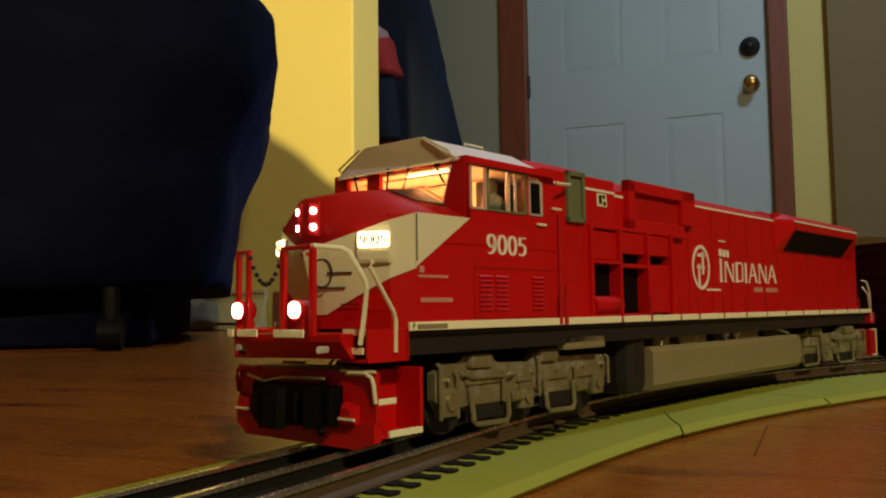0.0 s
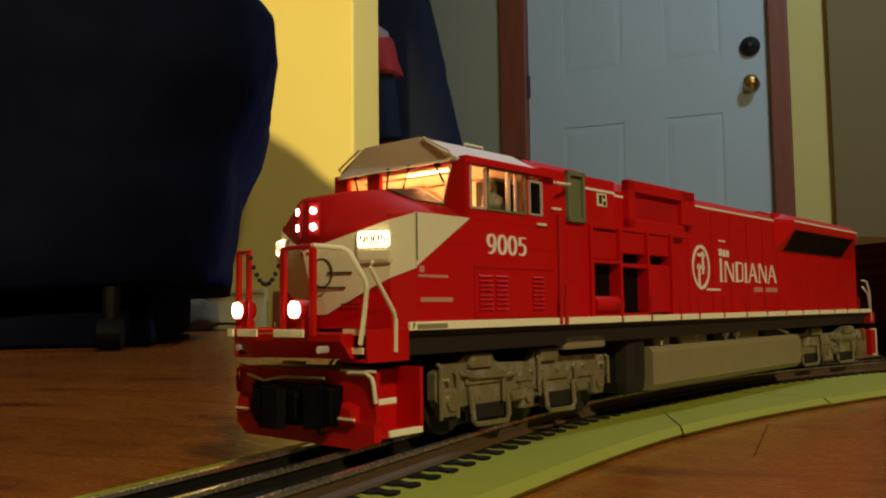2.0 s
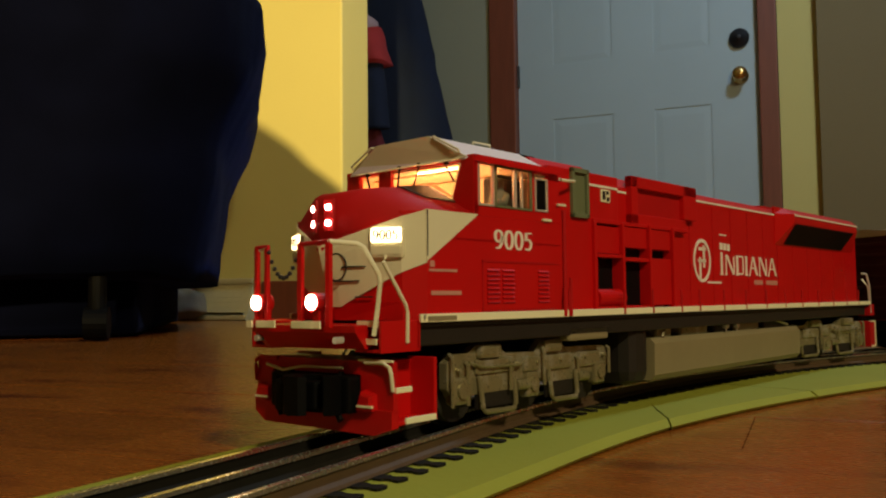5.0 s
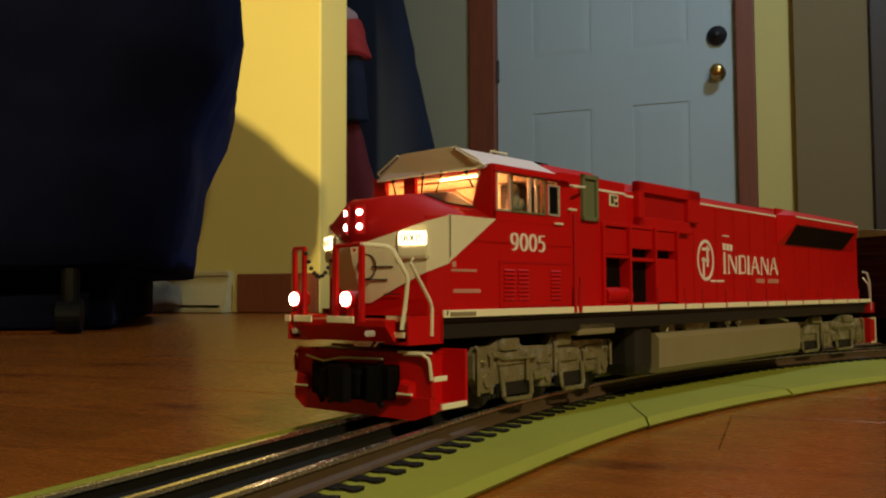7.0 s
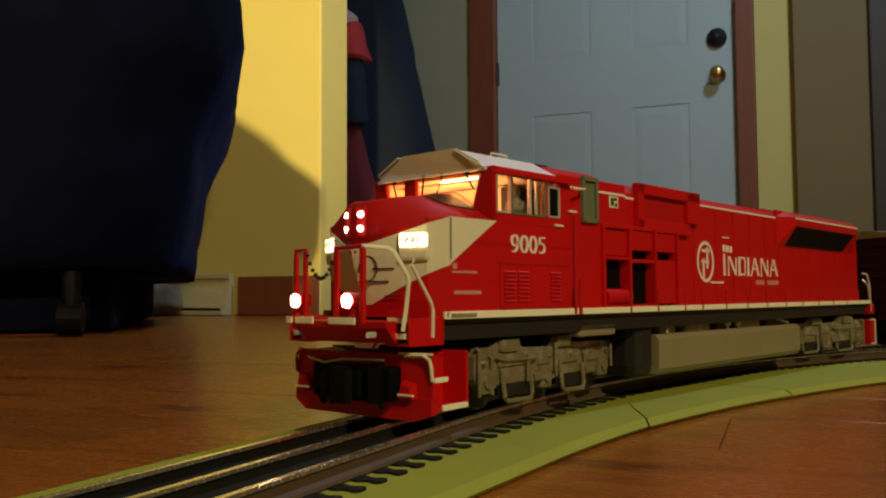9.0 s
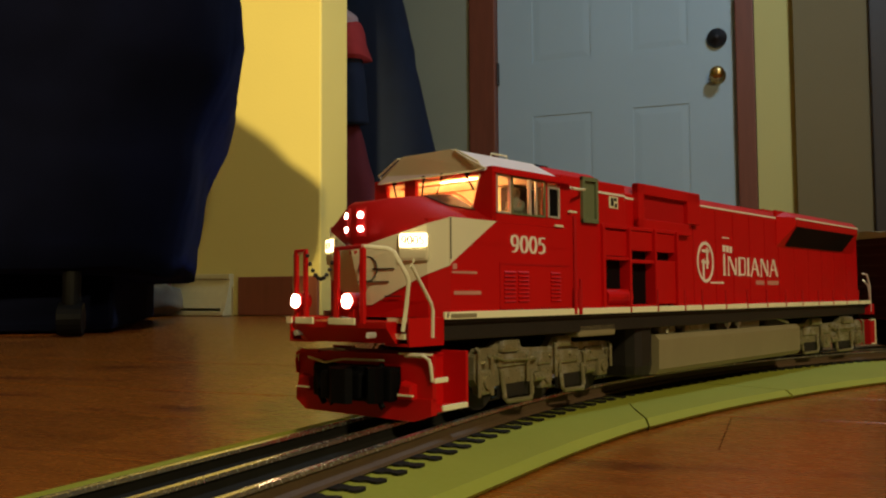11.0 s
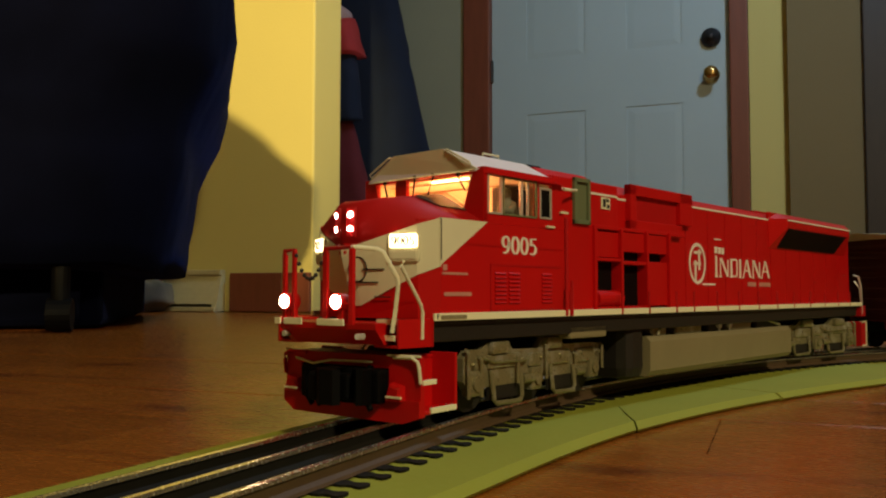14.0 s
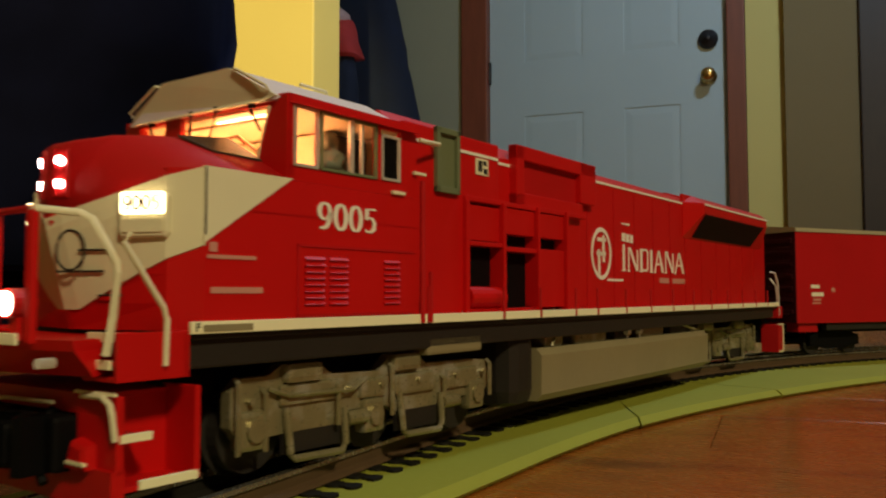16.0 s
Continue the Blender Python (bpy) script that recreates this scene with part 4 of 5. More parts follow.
        box(bm, sx * 26.3, sx * 26.8, 107, 117, 72.6, 90)
        loco_part("pane", bm, M_GREEN, fr)
        bm = bmesh.new()
        box(bm, sx * 26.6, sx * 26.95, 128, 135.2, 79.4, 84.6, 0.1)
        loco_part("emblem", bm, M_CREAM, loco, "small square pale emblem")
        bm = bmesh.new()
        box(bm, sx * 26.7, sx * 27.05, 129.2, 131.4, 80.4, 83.9), box(bm, sx * 26.7, sx * 27.05, 132.4, 134.4, 79.9, 81.6), box(bm, sx * 26.7, sx * 27.05, 132.0, 134.0, 82.6, 84.0)
        loco_part("emblem_mark", bm, M_DARK, loco)
        # stripe along the hood's edge
        for a, b, hw in ((96, 105.4, 26.5), (118.4, 141.5, 26.5), (142.5, 155, 23.0), (207, 325, 23.0)):
            bm = bmesh.new()
            z = 87.2 if a > 200 else 85.1
            box(bm, sx * (hw - 0.4), sx * (hw + 0.35), a, b, z, z + 1.0, 0.1)
            loco_part("hood_stripe", bm, M_WHITE, loco)
        # framed grille box
        bm = bmesh.new()
        for a, b, c, d in ((154.6, 160, 72, 93), (203.4, 217, 77.0, 93), (154.6, 205, 72, 76.6), (154.6, 217, 88.0, 93)):
            box(bm, sx * 22.6, sx * 26.0, a, b, c, d, 0.4)
        gb = loco_part("grille_frame", bm, M_RED, loco)
        bm = bmesh.new()
        box(bm, sx * 22.6, sx * 23.6, 160, 204, 76.4, 88.2)
        loco_part("grille_panel", bm, M_RED_DARK, gb)
        # equipment cabinet with open bays
        cb = new("equipment_cabinet")
        cb.parent = loco
        for nm, a, b, z0, z1, x1 in (("cabinet_post", 121.0, 123.0, 36, 71, 28.0), ("cabinet_post", 141.8, 143.6, 36, 71.5, 28.6), ("cabinet_post", 164.8, 166.4, 36, 72, 28.6), ("cabinet_post", 186.6, 188.2, 36, 72, 28.6),
                                     ("cabinet_door", 123.0, 141.8, 58.6, 69.6, 26.8), ("cabinet_door", 144.2, 164.4, 61.6, 70.2, 27.2), ("cabinet_door", 166.8, 186.2, 61.6, 70.2, 27.2), ("cabinet_door", 166.8, 186.2, 37.2, 57.6, 27.4), ("cabinet_side", 188.2, 205, 36, 72, 24.6),
                                     ("shelf_bar", 123.0, 141.8, 56.8, 58.2, 28.2), ("shelf_bar", 143.6, 164.8, 55.8, 57.4, 28.0), ("cabinet_sill", 123.0, 166, 36, 37.2, 28.0), ("cabinet_top", 121.0, 205, 70.6, 72.2, 27.6)):
            bm = bmesh.new()
            box(bm, sx * 22.8, sx * x1, a, b, z0, z1, 0.25)
            loco_part(nm, bm, M_RED, cb)
        # flat black panels hold the shade inside the bays
        bm = bmesh.new()
        box(bm, sx * 22.9, sx * 23.25, 123, 166, 37, 62), box(bm, sx * 22.9, sx * 23.25, 166, 187, 57, 62)
        loco_part("bay_shade", bm, M_BLACK, cb, "black panel for the shade inside an open bay")
        bm = bmesh.new()
        disc(bm, (sx * 25.4, 133.5, 40.6), (0, 1, 0), 3.6, 20, 16)
        loco_part("cylinder", bm, M_RED, cb)
        # hood doors: thin seams and hinges
        for y in (206, 214, 240, 262, 284, 306, 327, 352, 377, 402, 427, 452):
            bm = bmesh.new()
            box(bm, sx * 22.9, sx * 23.25, y, y + 0.5, 37, 86 if y < 328 else 70)
            loco_part("door_seam", bm, M_RED_DARK, loco)
        # walkway posts
        for y in (97, 137, 161, 187.5, 206, 233, 260, 287, 315, 342, 370, 398, 425, 451):
            bm = bmesh.new()
            tube(bm, [(sx * 31.4, y, 34), (sx * 31.4, y, 44)], 0.45, 6)
            loco_part("rail_post", bm, M_RED_DARK, loco)
        # flared radiator at the rear
        bm = bmesh.new()
        loft(bm, [[(sx * 22, y, 70), (sx * 23.2, y, 70.3), (sx * (23.4 + f), y, 71 + 1.9 * f), (sx * (23.4 + f), y, 88.6), (sx * 23.4, y, 92.6), (sx * 22, y, 92.6)] for y, f in ((324, 0.05), (338, 6.6), (458, 6.6), (468, 0.05))])
        loco_part("radiator", bm, M_RED, loco)
        bm = bmesh.new()
        sheet(bm, [(sx * 23.7, 336, 71.2), (sx * 29.9, 340, 82.9), (sx * 29.9, 450, 82.9), (sx * 23.7, 442, 71.2)], 0.5, (sx * 0.9, 0, -0.45))
        grille = loco_part("radiator_grille", bm, M_BLACK, loco)
        bm = bmesh.new()
        box(bm, sx * 29.8, sx * 30.5, 338, 458, 87.4, 88.4, 0.1)
        loco_part("hood_stripe", bm, M_WHITE, loco)
    for y0, y1, h in ((330, 400, 2.4), (404, 462, 2.0), (290, 322, 1.4), (226, 280, 1.2)):
        bm = bmesh.new()
        box(bm, -13, 13, y0, y1, 91.5, 92.2 + h, 0.6)
        loco_part("roof_fan", bm, M_RED_DARK, loco)
    bm = bmesh.new()
    box(bm, -12, 12, 95, 104, 94.3, 96.6, 0.5)
    loco_part("roof_hatch", bm, M_BLACK, loco)
    # lettering on the left side
    loco_text("front_mark", "F", 2.4, (31.85, 18.6, 35.05), SIDE_TEXT, M_DARK, loco, 1.0, 0.06)
    road_number("9005", 5.5, 6.5, (31.25, 63.7, 60.5), SIDE_TEXT, M_WHITE, loco, 0.25)
    for y0, y1, z0, z1 in ((21.5, 23.5, 50.6, 52.6), (21, 34, 49.2, 50.0), (22, 36, 42.0, 43.3), (20, 33, 34.2, 35.6)):
        bm = bmesh.new()
        box(bm, 31.2 if z0 > 36 else 31.7, 31.45 if z0 > 36 else 31.95, y0, y1, z0, z1)
        loco_part("lettering_bar", bm, M_FADED if z0 > 36 else M_TANK, loco)
    bm = bmesh.new()
    ring = [[(23.05 + dx, 227.5 + r * 9.6 * math.cos(k * math.tau / 32), 58.4 + r * 10.8 * math.sin(k * math.tau / 32)) for k in range(32)] for r, dx in ((1, 0), (1, 0.3), (0.84, 0.3), (0.84, 0))]
    loft(bm, ring + ring[:1], False)
    loco_part("emblem_ring", bm, M_WHITE, loco, "pale ring emblem")
    bm = bmesh.new()
    for a, b, c, d in ((224.2, 226.2, 49.5, 60), (228.6, 230.6, 55, 66), (223.0, 231.6, 57.6, 59.2), (223.6, 232, 63.4, 65.0)):
        box(bm, 23.05, 23.35, a, b, c, d)
    loco_part("emblem_bar", bm, M_WHITE, loco)
    for y0, y1, z0, z1 in ((248.4, 256.6, 71.9, 72.6), (233, 249, 47.2, 48.2), (248.4, 251.8, 64.6, 68.2), (252.8, 256.2, 64.4, 68.0), (257.2, 260.4, 64.3, 67.8)):
        bm = bmesh.new()
        box(bm, 23.05, 23.3, y0, y1, z0, z1)
        loco_part("lettering_bar", bm, M_WHITE, loco)
    # tall bars: thick and thin strokes, some with a slanting stroke between
    for y, w, thick, slant in ((249.2, 3.2, 2.2, 0), (255.0, 11, 1.2, -1), (268.5, 9.5, 2.6, 0), (280.5, 3.2, 2.4, 0), (285.5, 12, 1.0, 1), (299.5, 11, 1.2, -1), (312.5, 13, 1.0, 1)):
        bm = bmesh.new()
        top = 63.4 if y < 250 else 62.3
        if slant > 0:
            sheet(bm, [(23.05, y, 52), (23.05, y + thick, 52), (23.05, y + w * 0.52, top), (23.05, y + w * 0.40, top)], 0.25, (1, 0, 0))
            sheet(bm, [(23.05, y + w * 0.40, top), (23.05, y + w * 0.56, top), (23.05, y + w, 52), (23.05, y + w - 3.0, 52)], 0.25, (1, 0, 0))
            box(bm, 23.05, 23.25, y + 2, y + w - 3, 55.4, 56.3)
        else:
            box(bm, 23.05, 23.3, y, y + thick, 52, top)
            if w > 5:
                box(bm, 23.05, 23.3, y + w - 1.3, y + w, 52.8, top - 0.8)
            if slant < 0:
                sheet(bm, [(23.05, y, top), (23.05, y + 2.8, top), (23.05, y + w, 52), (23.05, y + w - 2.6, 52)], 0.28, (1, 0, 0))
            elif w > 5:
                box(bm, 23.05, 23.25, y + 2, y + w - 1, 52, 53), box(bm, 23.05, 23.25, y + 2, y + w - 1, top - 1, top)
        box(bm, 23.05, 23.2, y - 0.7, y + thick + 0.8, 51.6, 52.4)
        loco_part("lettering_bar", bm, M_WHITE, loco)
    for y in (292, 309):
        bm = bmesh.new()
        box(bm, 23.05, 23.25, y, y + (12 if y < 300 else 17), 46.9, 49.4)
        loco_part("lettering_bar", bm, M_FADED, loco)
    # fuel tank and gear over it
    bm = bmesh.new()
    prism(bm, [(-26.5, 4.6), (26.5, 4.6), (28.4, 7), (28.6, 20.5), (26.5, 22.8), (-26.5, 22.8), (-28.6, 20.5), (-28.4, 7)], "y", 166.5, 344)
    tank = loco_part("fuel_tank", bm, M_TANK, loco, "plain grey fuel tank")
    bm = bmesh.new()
    box(bm, -27, 27, 148, 165.5, 3.8, 31, 5.5)
    loco_part("tank_front", bm, M_DARK, loco)
    for sx in (-1, 1):
        for y0, y1, mat in ((176, 190, M_GREY), (200, 228, M_GREY), (236, 250, M_DARK), (262, 292, M_TANK), (300, 330, M_DARK)):
            bm = bmesh.new()
            box(bm, sx * 16, sx * 25, y0, y1, 22.6, 31.5, 1.6)
            loco_part("equipment_box", bm, mat, loco)
        bm = bmesh.new()
        tube(bm, [(sx * 26.5, 178, 23), (sx * 26.8, 180, 28), (sx * 26.8, 300, 29), (sx * 26.5, 330, 24)], 0.8, 6)
        loco_part("pipe", bm, M_GREY, loco)
        for y in (243, 256):
            bm = bmesh.new()
            disc(bm, (sx * 27.5, y, 26), (1, 0, 0), 1.5, 2.2, 10), tube(bm, [(sx * 27.5, y, 23), (sx * 27.5, y, 32)], 0.5, 6)
            loco_part("valve", bm, M_METAL, loco)
    bm = bmesh.new()
    box(bm, -29, 29, 100, 128, 24.5, 30, 1.0)
    loco_part("bolster_guard", bm, M_TANK, loco)
    # rear end: handrails and steps
    for sx in (-1, 1):
        bm = bmesh.new()
        tube(bm, [(sx * 26, 479, 56), (sx * 29, 480, 55.4), (sx * 30.4, 481, 48), (sx * 30.8, 481, 28)], 0.7, 8)
        tube(bm, [(sx * 24, 487, 52), (sx * 27.4, 488, 47), (sx * 28.4, 488, 33)], 0.6, 8)
        loco_part("handrail", bm, M_SILVER, loco)
        bm = bmesh.new()
        box(bm, sx * 20, sx * 31, 478, 489, 26, 33.8, 0.3), box(bm, sx * 20, sx * 31, 478, 489, 4, 22, 0.4)
        loco_part("rear_step", bm, M_RED_DARK, loco)
        bm = bmesh.new()
        box(bm, sx * 29.6, sx * 31.6, 479, 489, 4.0, 5.2), box(bm, sx * 29.6, sx * 31.6, 479, 489, 21.4, 22.4), box(bm, sx * 30.9, sx * 31.6, 488, 489.4, 5, 22)
        loco_part("step_edge", bm, M_CREAM, loco)
    bm = bmesh.new()
    box(bm, -20, 20, 478, 488, 20, 34, 0.5), box(bm, -4, 4, 486, 503, 8, 16, 1)
    loco_part("rear_coupler", bm, M_BLACK, loco)
    return loco


def truck(parent, y, flip=1, shift=0.0):
    """A six-wheel truck, its middle on the pivot."""
    t = new("truck")
    t.parent = parent
    t.location = (0, (y - 240) * MM, 0)
    tagged(t, "grey six-wheel truck with moulded side frames")
    def tp(name, bm, mat, label="", smooth=False):
        bmesh.ops.translate(bm, vec=(0, shift, 0), verts=bm.verts)
        return mm_part(name, bm, mat, t, label, smooth)
    for sx in (-1, 1):
        bm = bmesh.new()
        prof = [(-47, 8.5), (-50, 12), (-50, 20), (-47, 22.8), (-39, 22.8), (-35, 25), (-23, 25), (-18, 21.8), (0, 21.2), (4, 24.6), (16, 25.2), (21, 21.8), (44, 21.6), (52, 21), (54, 14), (50, 10), (30, 11.5), (26, 9.5), (8, 9.5), (2, 12), (-12, 12), (-16, 9), (-34, 9)]
        prism(bm, [(a * flip, b) for a, b in prof], "x", sx * 20.5, sx * 23.6)
        tp("side_frame", bm, M_GREY)
        for a, b, z0, z1 in ((-36, -14, 15.5, 20.6), (-8, 2, 14.5, 19.6), (6, 24, 14.0, 19.8), (30, 46, 13.6, 19.6)):
            bm = bmesh.new()
            box(bm, sx * 23.0, sx * 24.8, a * flip, b * flip, z0, z1, 0.8)
            tp("frame_panel", bm, M_GREY)
        for a, b, z in ((-34, -14, 3.0), (8, 27, 3.2)):
            # dark plate stands for the shade behind the hanger
            bm = bmesh.new()
            box(bm, sx * 22.2, sx * 23.4, a * flip, b * flip, 4.0, 12)
            tp("brake_shade_plate", bm, M_DARK)
            bm = bmesh.new()
            tube(bm, [(sx * 24.4, a * flip, 15), (sx * 25.4, (a + 0.6) * flip, z + 1.4), (sx * 25.6, (a + 2) * flip, z), (sx * 25.6, (b - 2) * flip, z - 0.4), (sx * 25.4, (b - 0.6) * flip, z + 1.2), (sx * 24.4, b * flip, 13)], 0.95, 8)
            tp("brake_hanger", bm, M_GREY)
            bm = bmesh.new()
            disc(bm, (sx * 25.0, (b + 3.5) * flip, 10.2), (0, 1, 0), 1.9, 7.5, 12)
            tp("brake_cylinder", bm, M_GREY)
        for t0 in (-29, 10):
            bm = bmesh.new()
            box(bm, sx * 20, sx * 26.2, (t0 - 6) * flip, (t0 + 6) * flip, 20.6, 25.6, 1.6)
            tp("spring_cap", bm, M_GREY)
        for t0, z in ((-44, 11), (-3, 10), (45, 11)):
            bm = bmesh.new()
            box(bm, sx * 21, sx * 25.2, (t0 - 4) * flip, (t0 + 4) * flip, z - 4.6, z + 4.4, 1.2)
            disc(bm, (sx * 25.4, t0 * flip, z), (1, 0, 0), 2.7, 1.4, 14)
            tp("journal_box", bm, M_GREY)
        for t0, z0, z1 in ((-49, 6, 22), (-41, 6, 19), (-17, 9, 19), (4, 9, 22), (28, 9, 17), (52, 10, 20)):
            bm = bmesh.new()
            tube(bm, [(sx * 25.2, t0 * flip, z0), (sx * 25.2, t0 * flip, z1), (sx * 23.8, t0 * flip, z1 + 1)], 0.7, 6)
            tp("hanger", bm, M_GREY)
        for t0 in (-45, -25, -12, 0, 16, 34, 49):
            bm = bmesh.new()
            disc(bm, (sx * 24.4, t0 * flip, 17.6), (1, 0, 0), 0.8, 2.2, 6)
            tp("bolt", bm, M_GREY)
        bm = bmesh.new()
        tube(bm, [(sx * 24.8, -40 * flip, 20), (sx * 25.8, -34 * flip, 18), (sx * 25.6, -12 * flip, 17.4), (sx * 24.8, -6 * flip, 20)], 0.55, 6)
        tp("sand_pipe", bm, M_GREY)
    for c in (-40, 1, 42):
        bm = bmesh.new()
        for sx in (-1, 1):
            disc(bm, (sx * 16.4, c, 9.6), (1, 0, 0), 9.5, 4, 28), disc(bm, (sx * 13.9, c, 9.6), (1, 0, 0), 10.8, 1.0, 28)
        disc(bm, (0, c, 9.6), (1, 0, 0), 2, 34, 10)
        tp("wheelset", bm, M_DARK)
    bm = bmesh.new()
    box(bm, -14, 14, -46, 46, 13, 25, 1)
    tp("truck_frame", bm, M_BLACK)
    return t


def pilot(t):
    """The pilot, its side steps and the coupler: carried by the front truck, and turning with it."""
    def pp(name, bm, mat, label=""):
        bmesh.ops.translate(bm, vec=(0, -6 - FRONT_PIVOT, 0), verts=bm.verts)
        return mm_part(name, bm, mat, t, label)
    bm = bmesh.new()
    box(bm, -31, 31, 8.5, 10.2, 18.6, 22.8, 0.4)
    prism(bm, [(-31, 9.0), (-31, 5.2), (-26, 1.9), (24, 1.6), (31, 4.0), (31, 9.0)], "y", 7.6, 10.4)
    box(bm, -31, -23, 8.5, 10.2, 8, 19, 0.3)
    box(bm, 17.5, 31, 8.5, 10.2, 8, 19, 0.3)
    box(bm, -31, 22, 10, 27, 21.6, 22.6, 0.2)
    pp("pilot_plate", bm, M_RED, "red pilot plate under the front platform")
    for x in (-27, 20.5):
        bm = bmesh.new()
        loft(bm, [[(x - 3 * k, 8.7 - d, 10 - 1.5 * k), (x + 4 * k, 8.7 - d, 10 - 1.5 * k), (x + 4 * k, 8.7 - d, 10 + 3.5 * k), (x - 1 * k, 8.7 - d, 10 + 4.5 * k)] for k, d in ((1.0, 0), (0.9, 2.2), (0.7, 2.8))])
        pp("hose_bracket", bm, M_RED)
        bm = bmesh.new()
        box(bm, x - 2, x + 4.5, 5.6, 6.3, 9.6, 10.3, 0.1)
        pp("bracket_edge", bm, M_STRIPE)
    for sx in (-1, 1):
        bm = bmesh.new()
        box(bm, sx * 20.6, sx * 21.6, 10, 27, 5.0, 22.6, 0.2)
        box(bm, sx * 20.6, sx * 31.2, 25.8, 27.2, 4.8, 23.4, 0.2)
        pp("step_box", bm, M_RED)
        bm = bmesh.new()
        box(bm, sx * 21.4, sx * 30.6, 10.2, 26, 4.6, 5.6, 0.15)
        pp("step", bm, M_RED)
        bm = bmesh.new()
        box(bm, sx * 30.4, sx * 31.3, 13.5, 26.8, 4.8, 6.6, 0.15)
        pp("step_edge", bm, M_STRIPE)
        bm = bmesh.new()
        box(bm, sx * 21.4, sx * 30.6, 10.2, 16, 14.0, 14.9, 0.15)
        pp("step", bm, M_RED_DARK)
        bm = bmesh.new()
        box(bm, sx * 30.4, sx * 31.4, 9.2, 16, 14.0, 15.6, 0.15)
        pp("step_edge", bm, M_STRIPE)
        bm = bmesh.new()
        tube(bm, [(sx * 20, 8, 22.4), (sx * 28.0, 7.4, 22.6), (sx * 30.4, 7.4, 21.4), (sx * 30.9, 7.6, 19.5), (sx * 31.0, 8.2, 14.6)], 0.6, 8)
        pp("grab_iron", bm, M_CREAM if sx > 0 else M_RED)
        bm = bmesh.new()
        box(bm, sx * (17 if sx > 0 else 28), sx * 31, 8.0, 8.6, 22.7, 23.4, 0.15)
        pp("edge_stripe", bm, M_STRIPE)
    bm = bmesh.new()
    box(bm, -24.8, 17.3, 9.2, 20, 5, 20.5)
    pp("coupler_pocket", bm, M_BLACK)
    bm = bmesh.new()
    box(bm, -1, 8, -1, 14, 8.6, 17, 1.0)
    pp("coupler_shank", bm, M_BLACK)
    bm = bmesh.new()
    prism(bm, [(-4, 5), (-4, -3), (1, -6.5), (7, -6.5), (8, -4), (3, -2), (2, 1.5), (7, 3), (13, -2), (15, -1), (14, 5)], "z", 7.4, 18.6)
    pp("coupler", bm, M_BLACK, "big black knuckle coupler")
    for x0, x1, y0, y1, z0, z1 in ((-7.0, -2.5, -4, 4.5, 8, 17.5), (10, 17, 4, 10, 7.4, 18.4), (-20, -5, 5, 10, 7.4, 18.4)):
        bm = bmesh.new()
        box(bm, x0, x1, y0, y1, z0, z1, 1.1)
        pp("coupler_lug", bm, M_BLACK)
    for x in (-17, -13, 10):
        bm = bmesh.new()
        tube(bm, [(x, 8, 19), (x + 1, 4, 15), (x + 2, 4, 8), (x + 4, 4, 5.5)], 1.0, 8)
        pp("air_hose", bm, M_BLACK)
    bm = bmesh.new()
    tube(bm, [(-24, 6.8, 20.4), (-14, 5.2, 19.0), (-6, 6.0, 20.4), (12, 6.6, 20.6)], 0.45, 6)
    pp("lift_bar", bm, M_CREAM)


loco = locomotive()
FRONT_PIVOT = 73.8
FRONT_TRUCK, REAR_TRUCK = truck(loco, FRONT_PIVOT, 1, 11.0), truck(loco, 405 + 1.2, -1)
pilot(FRONT_TRUCK)

# ---- the box car behind ----
CAR_HALF, CAR_L = 0.118, 330


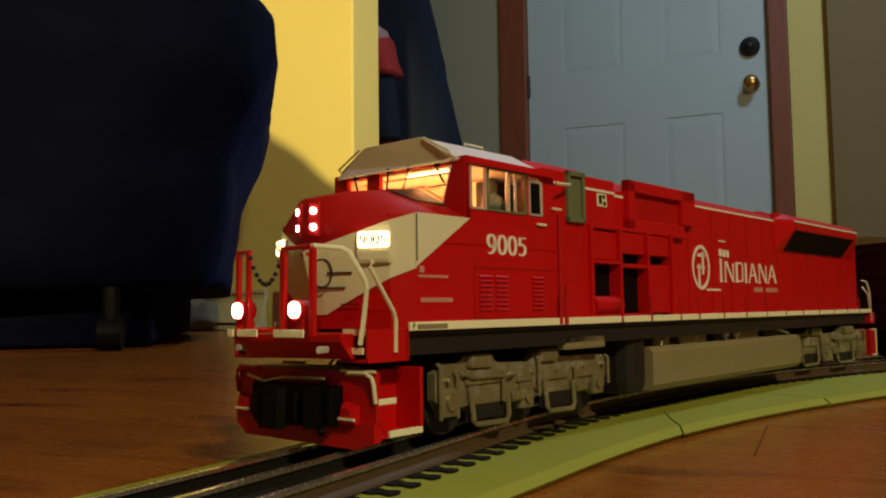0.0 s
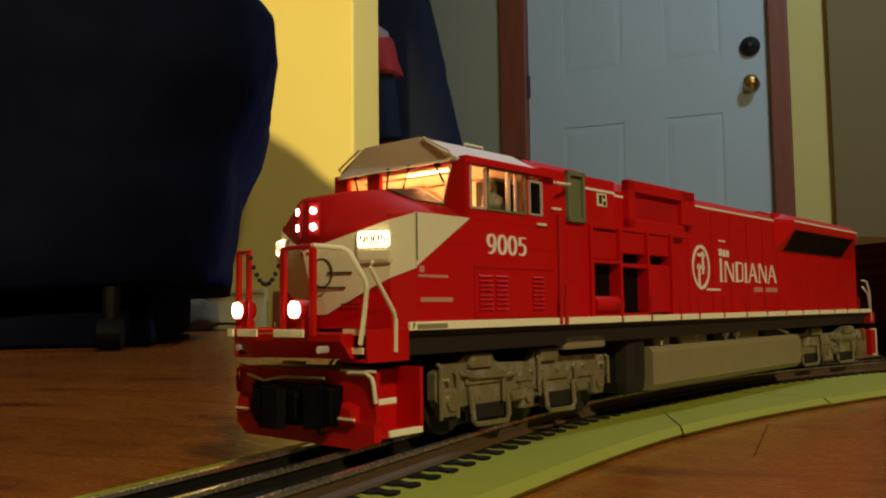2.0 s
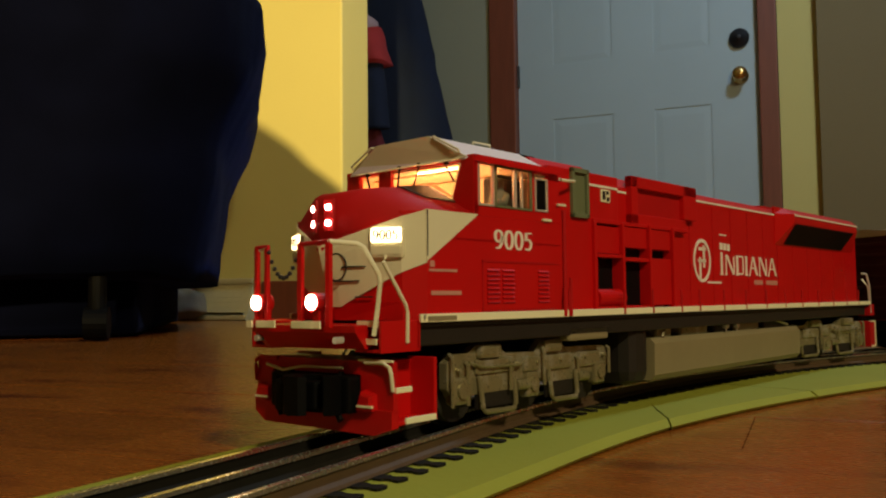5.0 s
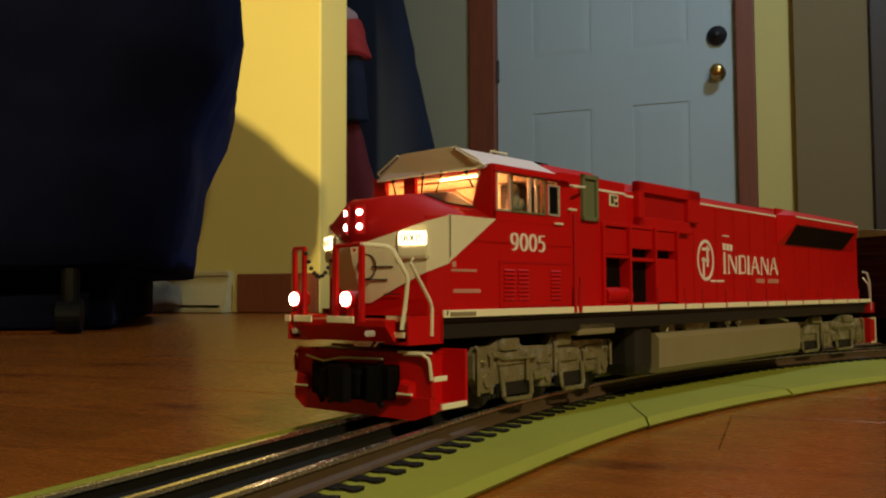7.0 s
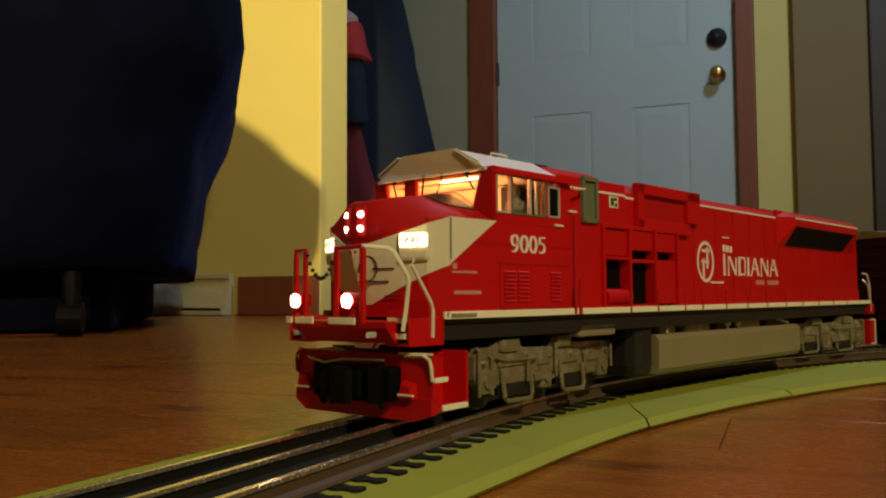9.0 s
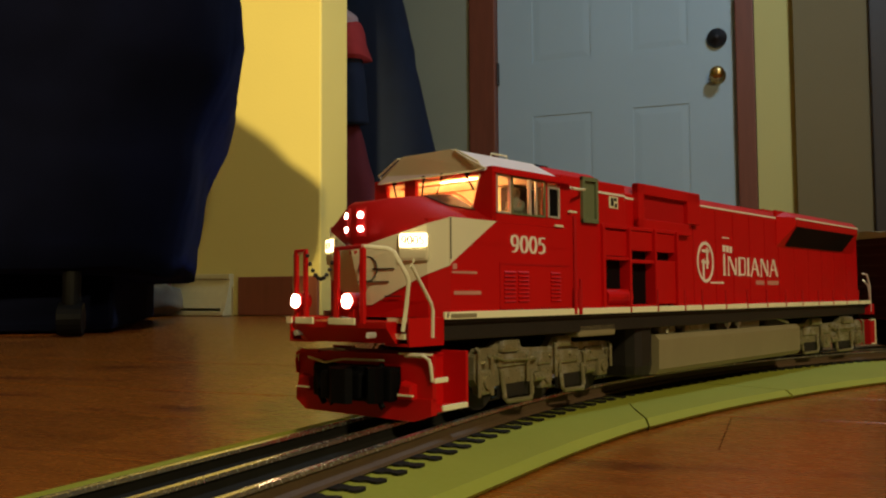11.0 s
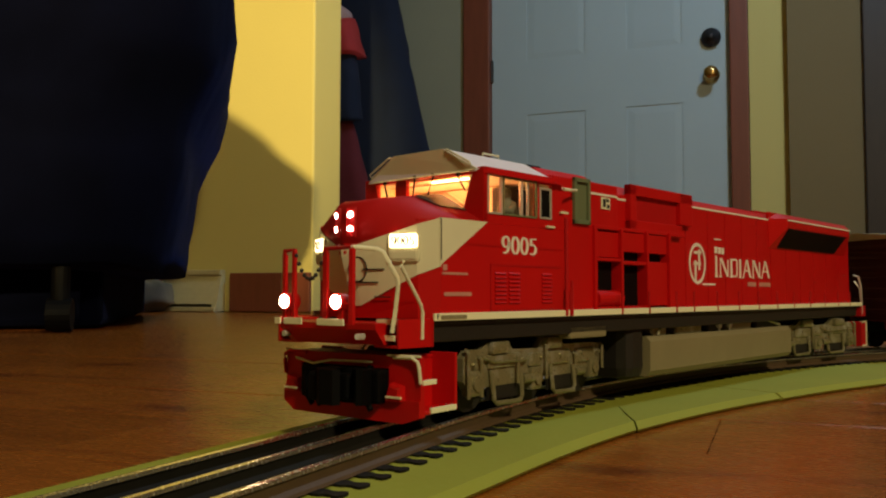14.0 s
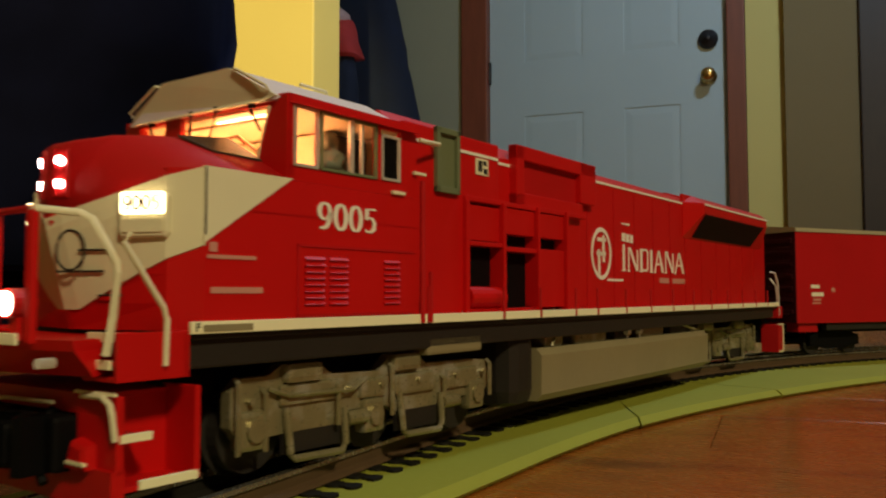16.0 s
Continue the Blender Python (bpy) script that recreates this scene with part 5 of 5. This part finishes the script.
def box_car():
    car = thing("model_boxcar", "dark red model box car with pale roof edge", "model box car")
    bm = bmesh.new()
    box(bm, -33, 33, -CAR_L / 2, CAR_L / 2, 22, 84, 0.5)
    mm_part("car_body", bm, M_CARRED, car)
    bm = bmesh.new()
    prism(bm, [(-34, 83.5), (34, 83.5), (34, 86.0), (0, 89.5), (-34, 86.0)], "y", -CAR_L / 2 - 1, CAR_L / 2 + 1)
    mm_part("car_roof", bm, M_CARROOF, car, "pale metal roof with an overhanging edge")
    for sy in (-1, 1):
        bm = bmesh.new()
        box(bm, -32.6, 32.6, sy * CAR_L / 2 - 0.5, sy * CAR_L / 2 + 0.5, 22.4, 83.6, 0.3)
        mm_part("car_end", bm, M_CAREND_SHADE, car, "ribbed end wall, shade put into its dark maroon colour")
        for k in range(7):
            bm = bmesh.new()
            box(bm, -30, 30, sy * (CAR_L / 2 + 0.4) - 0.7, sy * (CAR_L / 2 + 0.4) + 0.7, 28 + k * 8, 31 + k * 8, 0.5)
            mm_part("end_rib", bm, M_CAREND_SHADE, car)
    for y0, y1, z0, z1 in ((-152, -144, 45.5, 48), (-151.5, -140.5, 40, 42.8), (-150, -143, 37.2, 38.6), (-151, -143, 35, 36)):
        bm = bmesh.new()
        box(bm, 33.0, 33.25, y0, y1, z0, z1)
        mm_part("lettering_bar", bm, M_WHITE if z0 > 39 else M_FADED, car)
    bm = bmesh.new()
    disc(bm, (33.1, -131, 44.5), (1, 0, 0), 1.8, 0.3, 14)
    mm_part("round_mark", bm, M_FADED, car)
    for sx in (-1, 1):
        for k in range(6):
            bm = bmesh.new()
            tube(bm, [(sx * 18, -CAR_L / 2 - 2, 28 + k * 9), (sx * 28, -CAR_L / 2 - 2, 28 + k * 9)], 0.5, 6)
            mm_part("ladder_rung", bm, M_CAREND_SHADE, car)
        bm = bmesh.new()
        box(bm, sx * 20, sx * 30, -CAR_L / 2 + 4, -CAR_L / 2 + 22, 16, 22, 0.4)
        mm_part("corner_bracket", bm, M_CARRED, car)
        bm = bmesh.new()
        box(bm, sx * 26, sx * 30.5, -CAR_L / 2 + 30, CAR_L / 2 - 30, 17, 22, 0.4)
        mm_part("side_sill", bm, M_DARK, car)
    bm = bmesh.new()
    box(bm, -8, 8, -CAR_L / 2 - 6, CAR_L / 2 + 6, 14, 23, 0.6), box(bm, -4, 4, -CAR_L / 2 - 16, -CAR_L / 2, 8, 16, 1)
    mm_part("centre_beam", bm, M_BLACK, car)
    for y in (-118, 118):
        tr = new("truck")
        tr.parent = car
        tr.location = (0, y * MM, 0)
        for sx in (-1, 1):
            bm = bmesh.new()
            prism(bm, [(-24, 6), (-24, 13), (-8, 17), (8, 17), (24, 13), (24, 6), (16, 6), (9, 4), (-9, 4), (-16, 6)], "x", sx * 19.5, sx * 22.5)
            mm_part("side_frame", bm, M_BLACK, tr)
        for c in (-18, 18):
            bm = bmesh.new()
            for sx in (-1, 1):
                disc(bm, (sx * 16.4, c, 8.0), (1, 0, 0), 8.0, 4, 24)
            disc(bm, (0, c, 8.0), (1, 0, 0), 2, 40, 10)
            mm_part("wheelset", bm, M_DARK, tr)
        bm = bmesh.new()
        box(bm, -18, 18, -6, 6, 7, 15, 1)
        mm_part("bolster", bm, M_BLACK, tr)
    return car


car = box_car()
CAR_BEHIND = 0.4365

# ---- floor planks: rows along the door wall ----
PLANK_W = 0.083
plank_meshes = []
for L in (0.9, 0.7, 1.1):
    bm = bmesh.new()
    w = PLANK_W / 2 - 0.0003
    a, b, c = 0.00025, L / 2 - 0.0002, 0.0
    loft(bm, [[(-b, -w, -0.0014), (b, -w, -0.0014), (b, w, -0.0014), (-b, w, -0.0014)], [(-b, -w, -a * 0.5), (b, -w, -a * 0.5), (b, w, -a * 0.5), (-b, w, -a * 0.5)],
              [(-b + a, -w + a, c), (b - a, -w + a, c), (b - a, w - a, c), (-b + a, w - a, c)]])
    me = finish(bm)
    me.materials.append(M_FLOOR)
    plank_meshes.append((L, me))
rng = random.Random(5)
far_boards = bmesh.new()
n = N_BACK
while n < N_DOOR - 0.001:
    e = W_W
    first = rng.uniform(0.25, 0.9)
    while e < W_E - 0.001:
        L, me = plank_meshes[rng.randrange(3)]
        span = min(first if e == W_W else L, W_E - e)
        width = min(PLANK_W, N_DOOR - n)
        if n > -0.35:
            plank = new("plank", me)
            plank.parent = floor
            plank.matrix_basis = Matrix.Translation((e + span / 2, n + width / 2, rng.uniform(-0.00025, 0))) @ Matrix.Diagonal((span / L, width / PLANK_W, 1, 1))
        else:
            z = rng.uniform(-0.00025, 0)
            vs = [far_boards.verts.new(p) for p in ((e + 0.0003, n + 0.0003, z), (e + span - 0.0003, n + 0.0003, z), (e + span - 0.0003, n + width - 0.0003, z), (e + 0.0003, n + width - 0.0003, z))]
            far_boards.faces.new(vs)
            for p, q in zip(vs, vs[1:] + vs[:1]):
                far_boards.faces.new((q, p, far_boards.verts.new((p.co.x, p.co.y, -0.0014)), far_boards.verts.new((q.co.x, q.co.y, -0.0014))))
        e += span
    n += PLANK_W
me = bpy.data.meshes.new("mesh")
far_boards.to_mesh(me)
far_boards.free()
tagged(part("plank_field", me, M_FLOOR, floor), kind="stuff")

# ---- movement: seconds, how far behind the crown the engine's middle stands (m), sway to its left (mm), yaw and front truck's turn (degrees) ----
RUN = [(0, -0.0471, 0, 0, 1.0), (3.0, -0.0470, 0, 0, 1.0), (4.0, -0.0466, 0, 0, 1.0), (4.4, -0.0456, 0, 0, 1.1), (5.0, -0.032, 0, 0, 2.0), (5.6, -0.012, 0, 0, 4.0), (6.2, -0.0004, 0, 0, 5.0),
       (8, -0.0004, 0, 0, 5.0), (9, -0.0005, 0, 0, 5.0), (11.5, -0.0003, 0, 0, 5.0), (13.0, -0.0002, 0, 0, 5.0), (13.6, 0.0004, 0, 0, 5.0), (14.0, 0.0010, 0, 0.1, 4.8), (14.25, -0.0038, 0.1, 0, 4.5),
       (14.5, -0.0133, 0.2, -0.1, 3.8), (14.75, -0.0266, 0, -0.3, 2.8), (15.0, -0.0432, 0, -0.58, 1.8), (15.25, -0.0612, 0.1, -0.8, 1.0), (15.5, -0.0804, 0.4, -1.07, 0.3), (15.75, -0.1015, 1.9, -1.45, -0.4), (16.0, -0.1247, 4.3, -1.92, -0.9)]


def engine_pose(s, side, yaw):
    return chord_pose(s, HALF) @ pose(0, 0, 0, 0, 0, yaw) @ Matrix.Translation((side * MM, 0, 0))


def motions():
    walk(loco, [(t, engine_pose(s, side, yaw)) for t, s, side, yaw, turn in RUN])
    walk(car, [(t, chord_pose(s + CAR_BEHIND + 0.0016 * side, CAR_HALF)) for t, s, side, yaw, turn in RUN])
    walk(FRONT_TRUCK, [(t, pose(0, (FRONT_PIVOT - 240) * MM, 0, 0, 0, turn)) for t, s, side, yaw, turn in RUN])
    rows = []
    for t, s, side, yaw, turn in RUN:
        p, d = track_point(s + HALF)
        here = Matrix.Translation((p.x, p.y, RAIL_TOP)) @ Matrix.Rotation(math.atan2(-d.x, d.y), 4, "Z")
        rows.append((t, engine_pose(s, side, yaw).inverted() @ here))
    walk(REAR_TRUCK, rows)


motions()
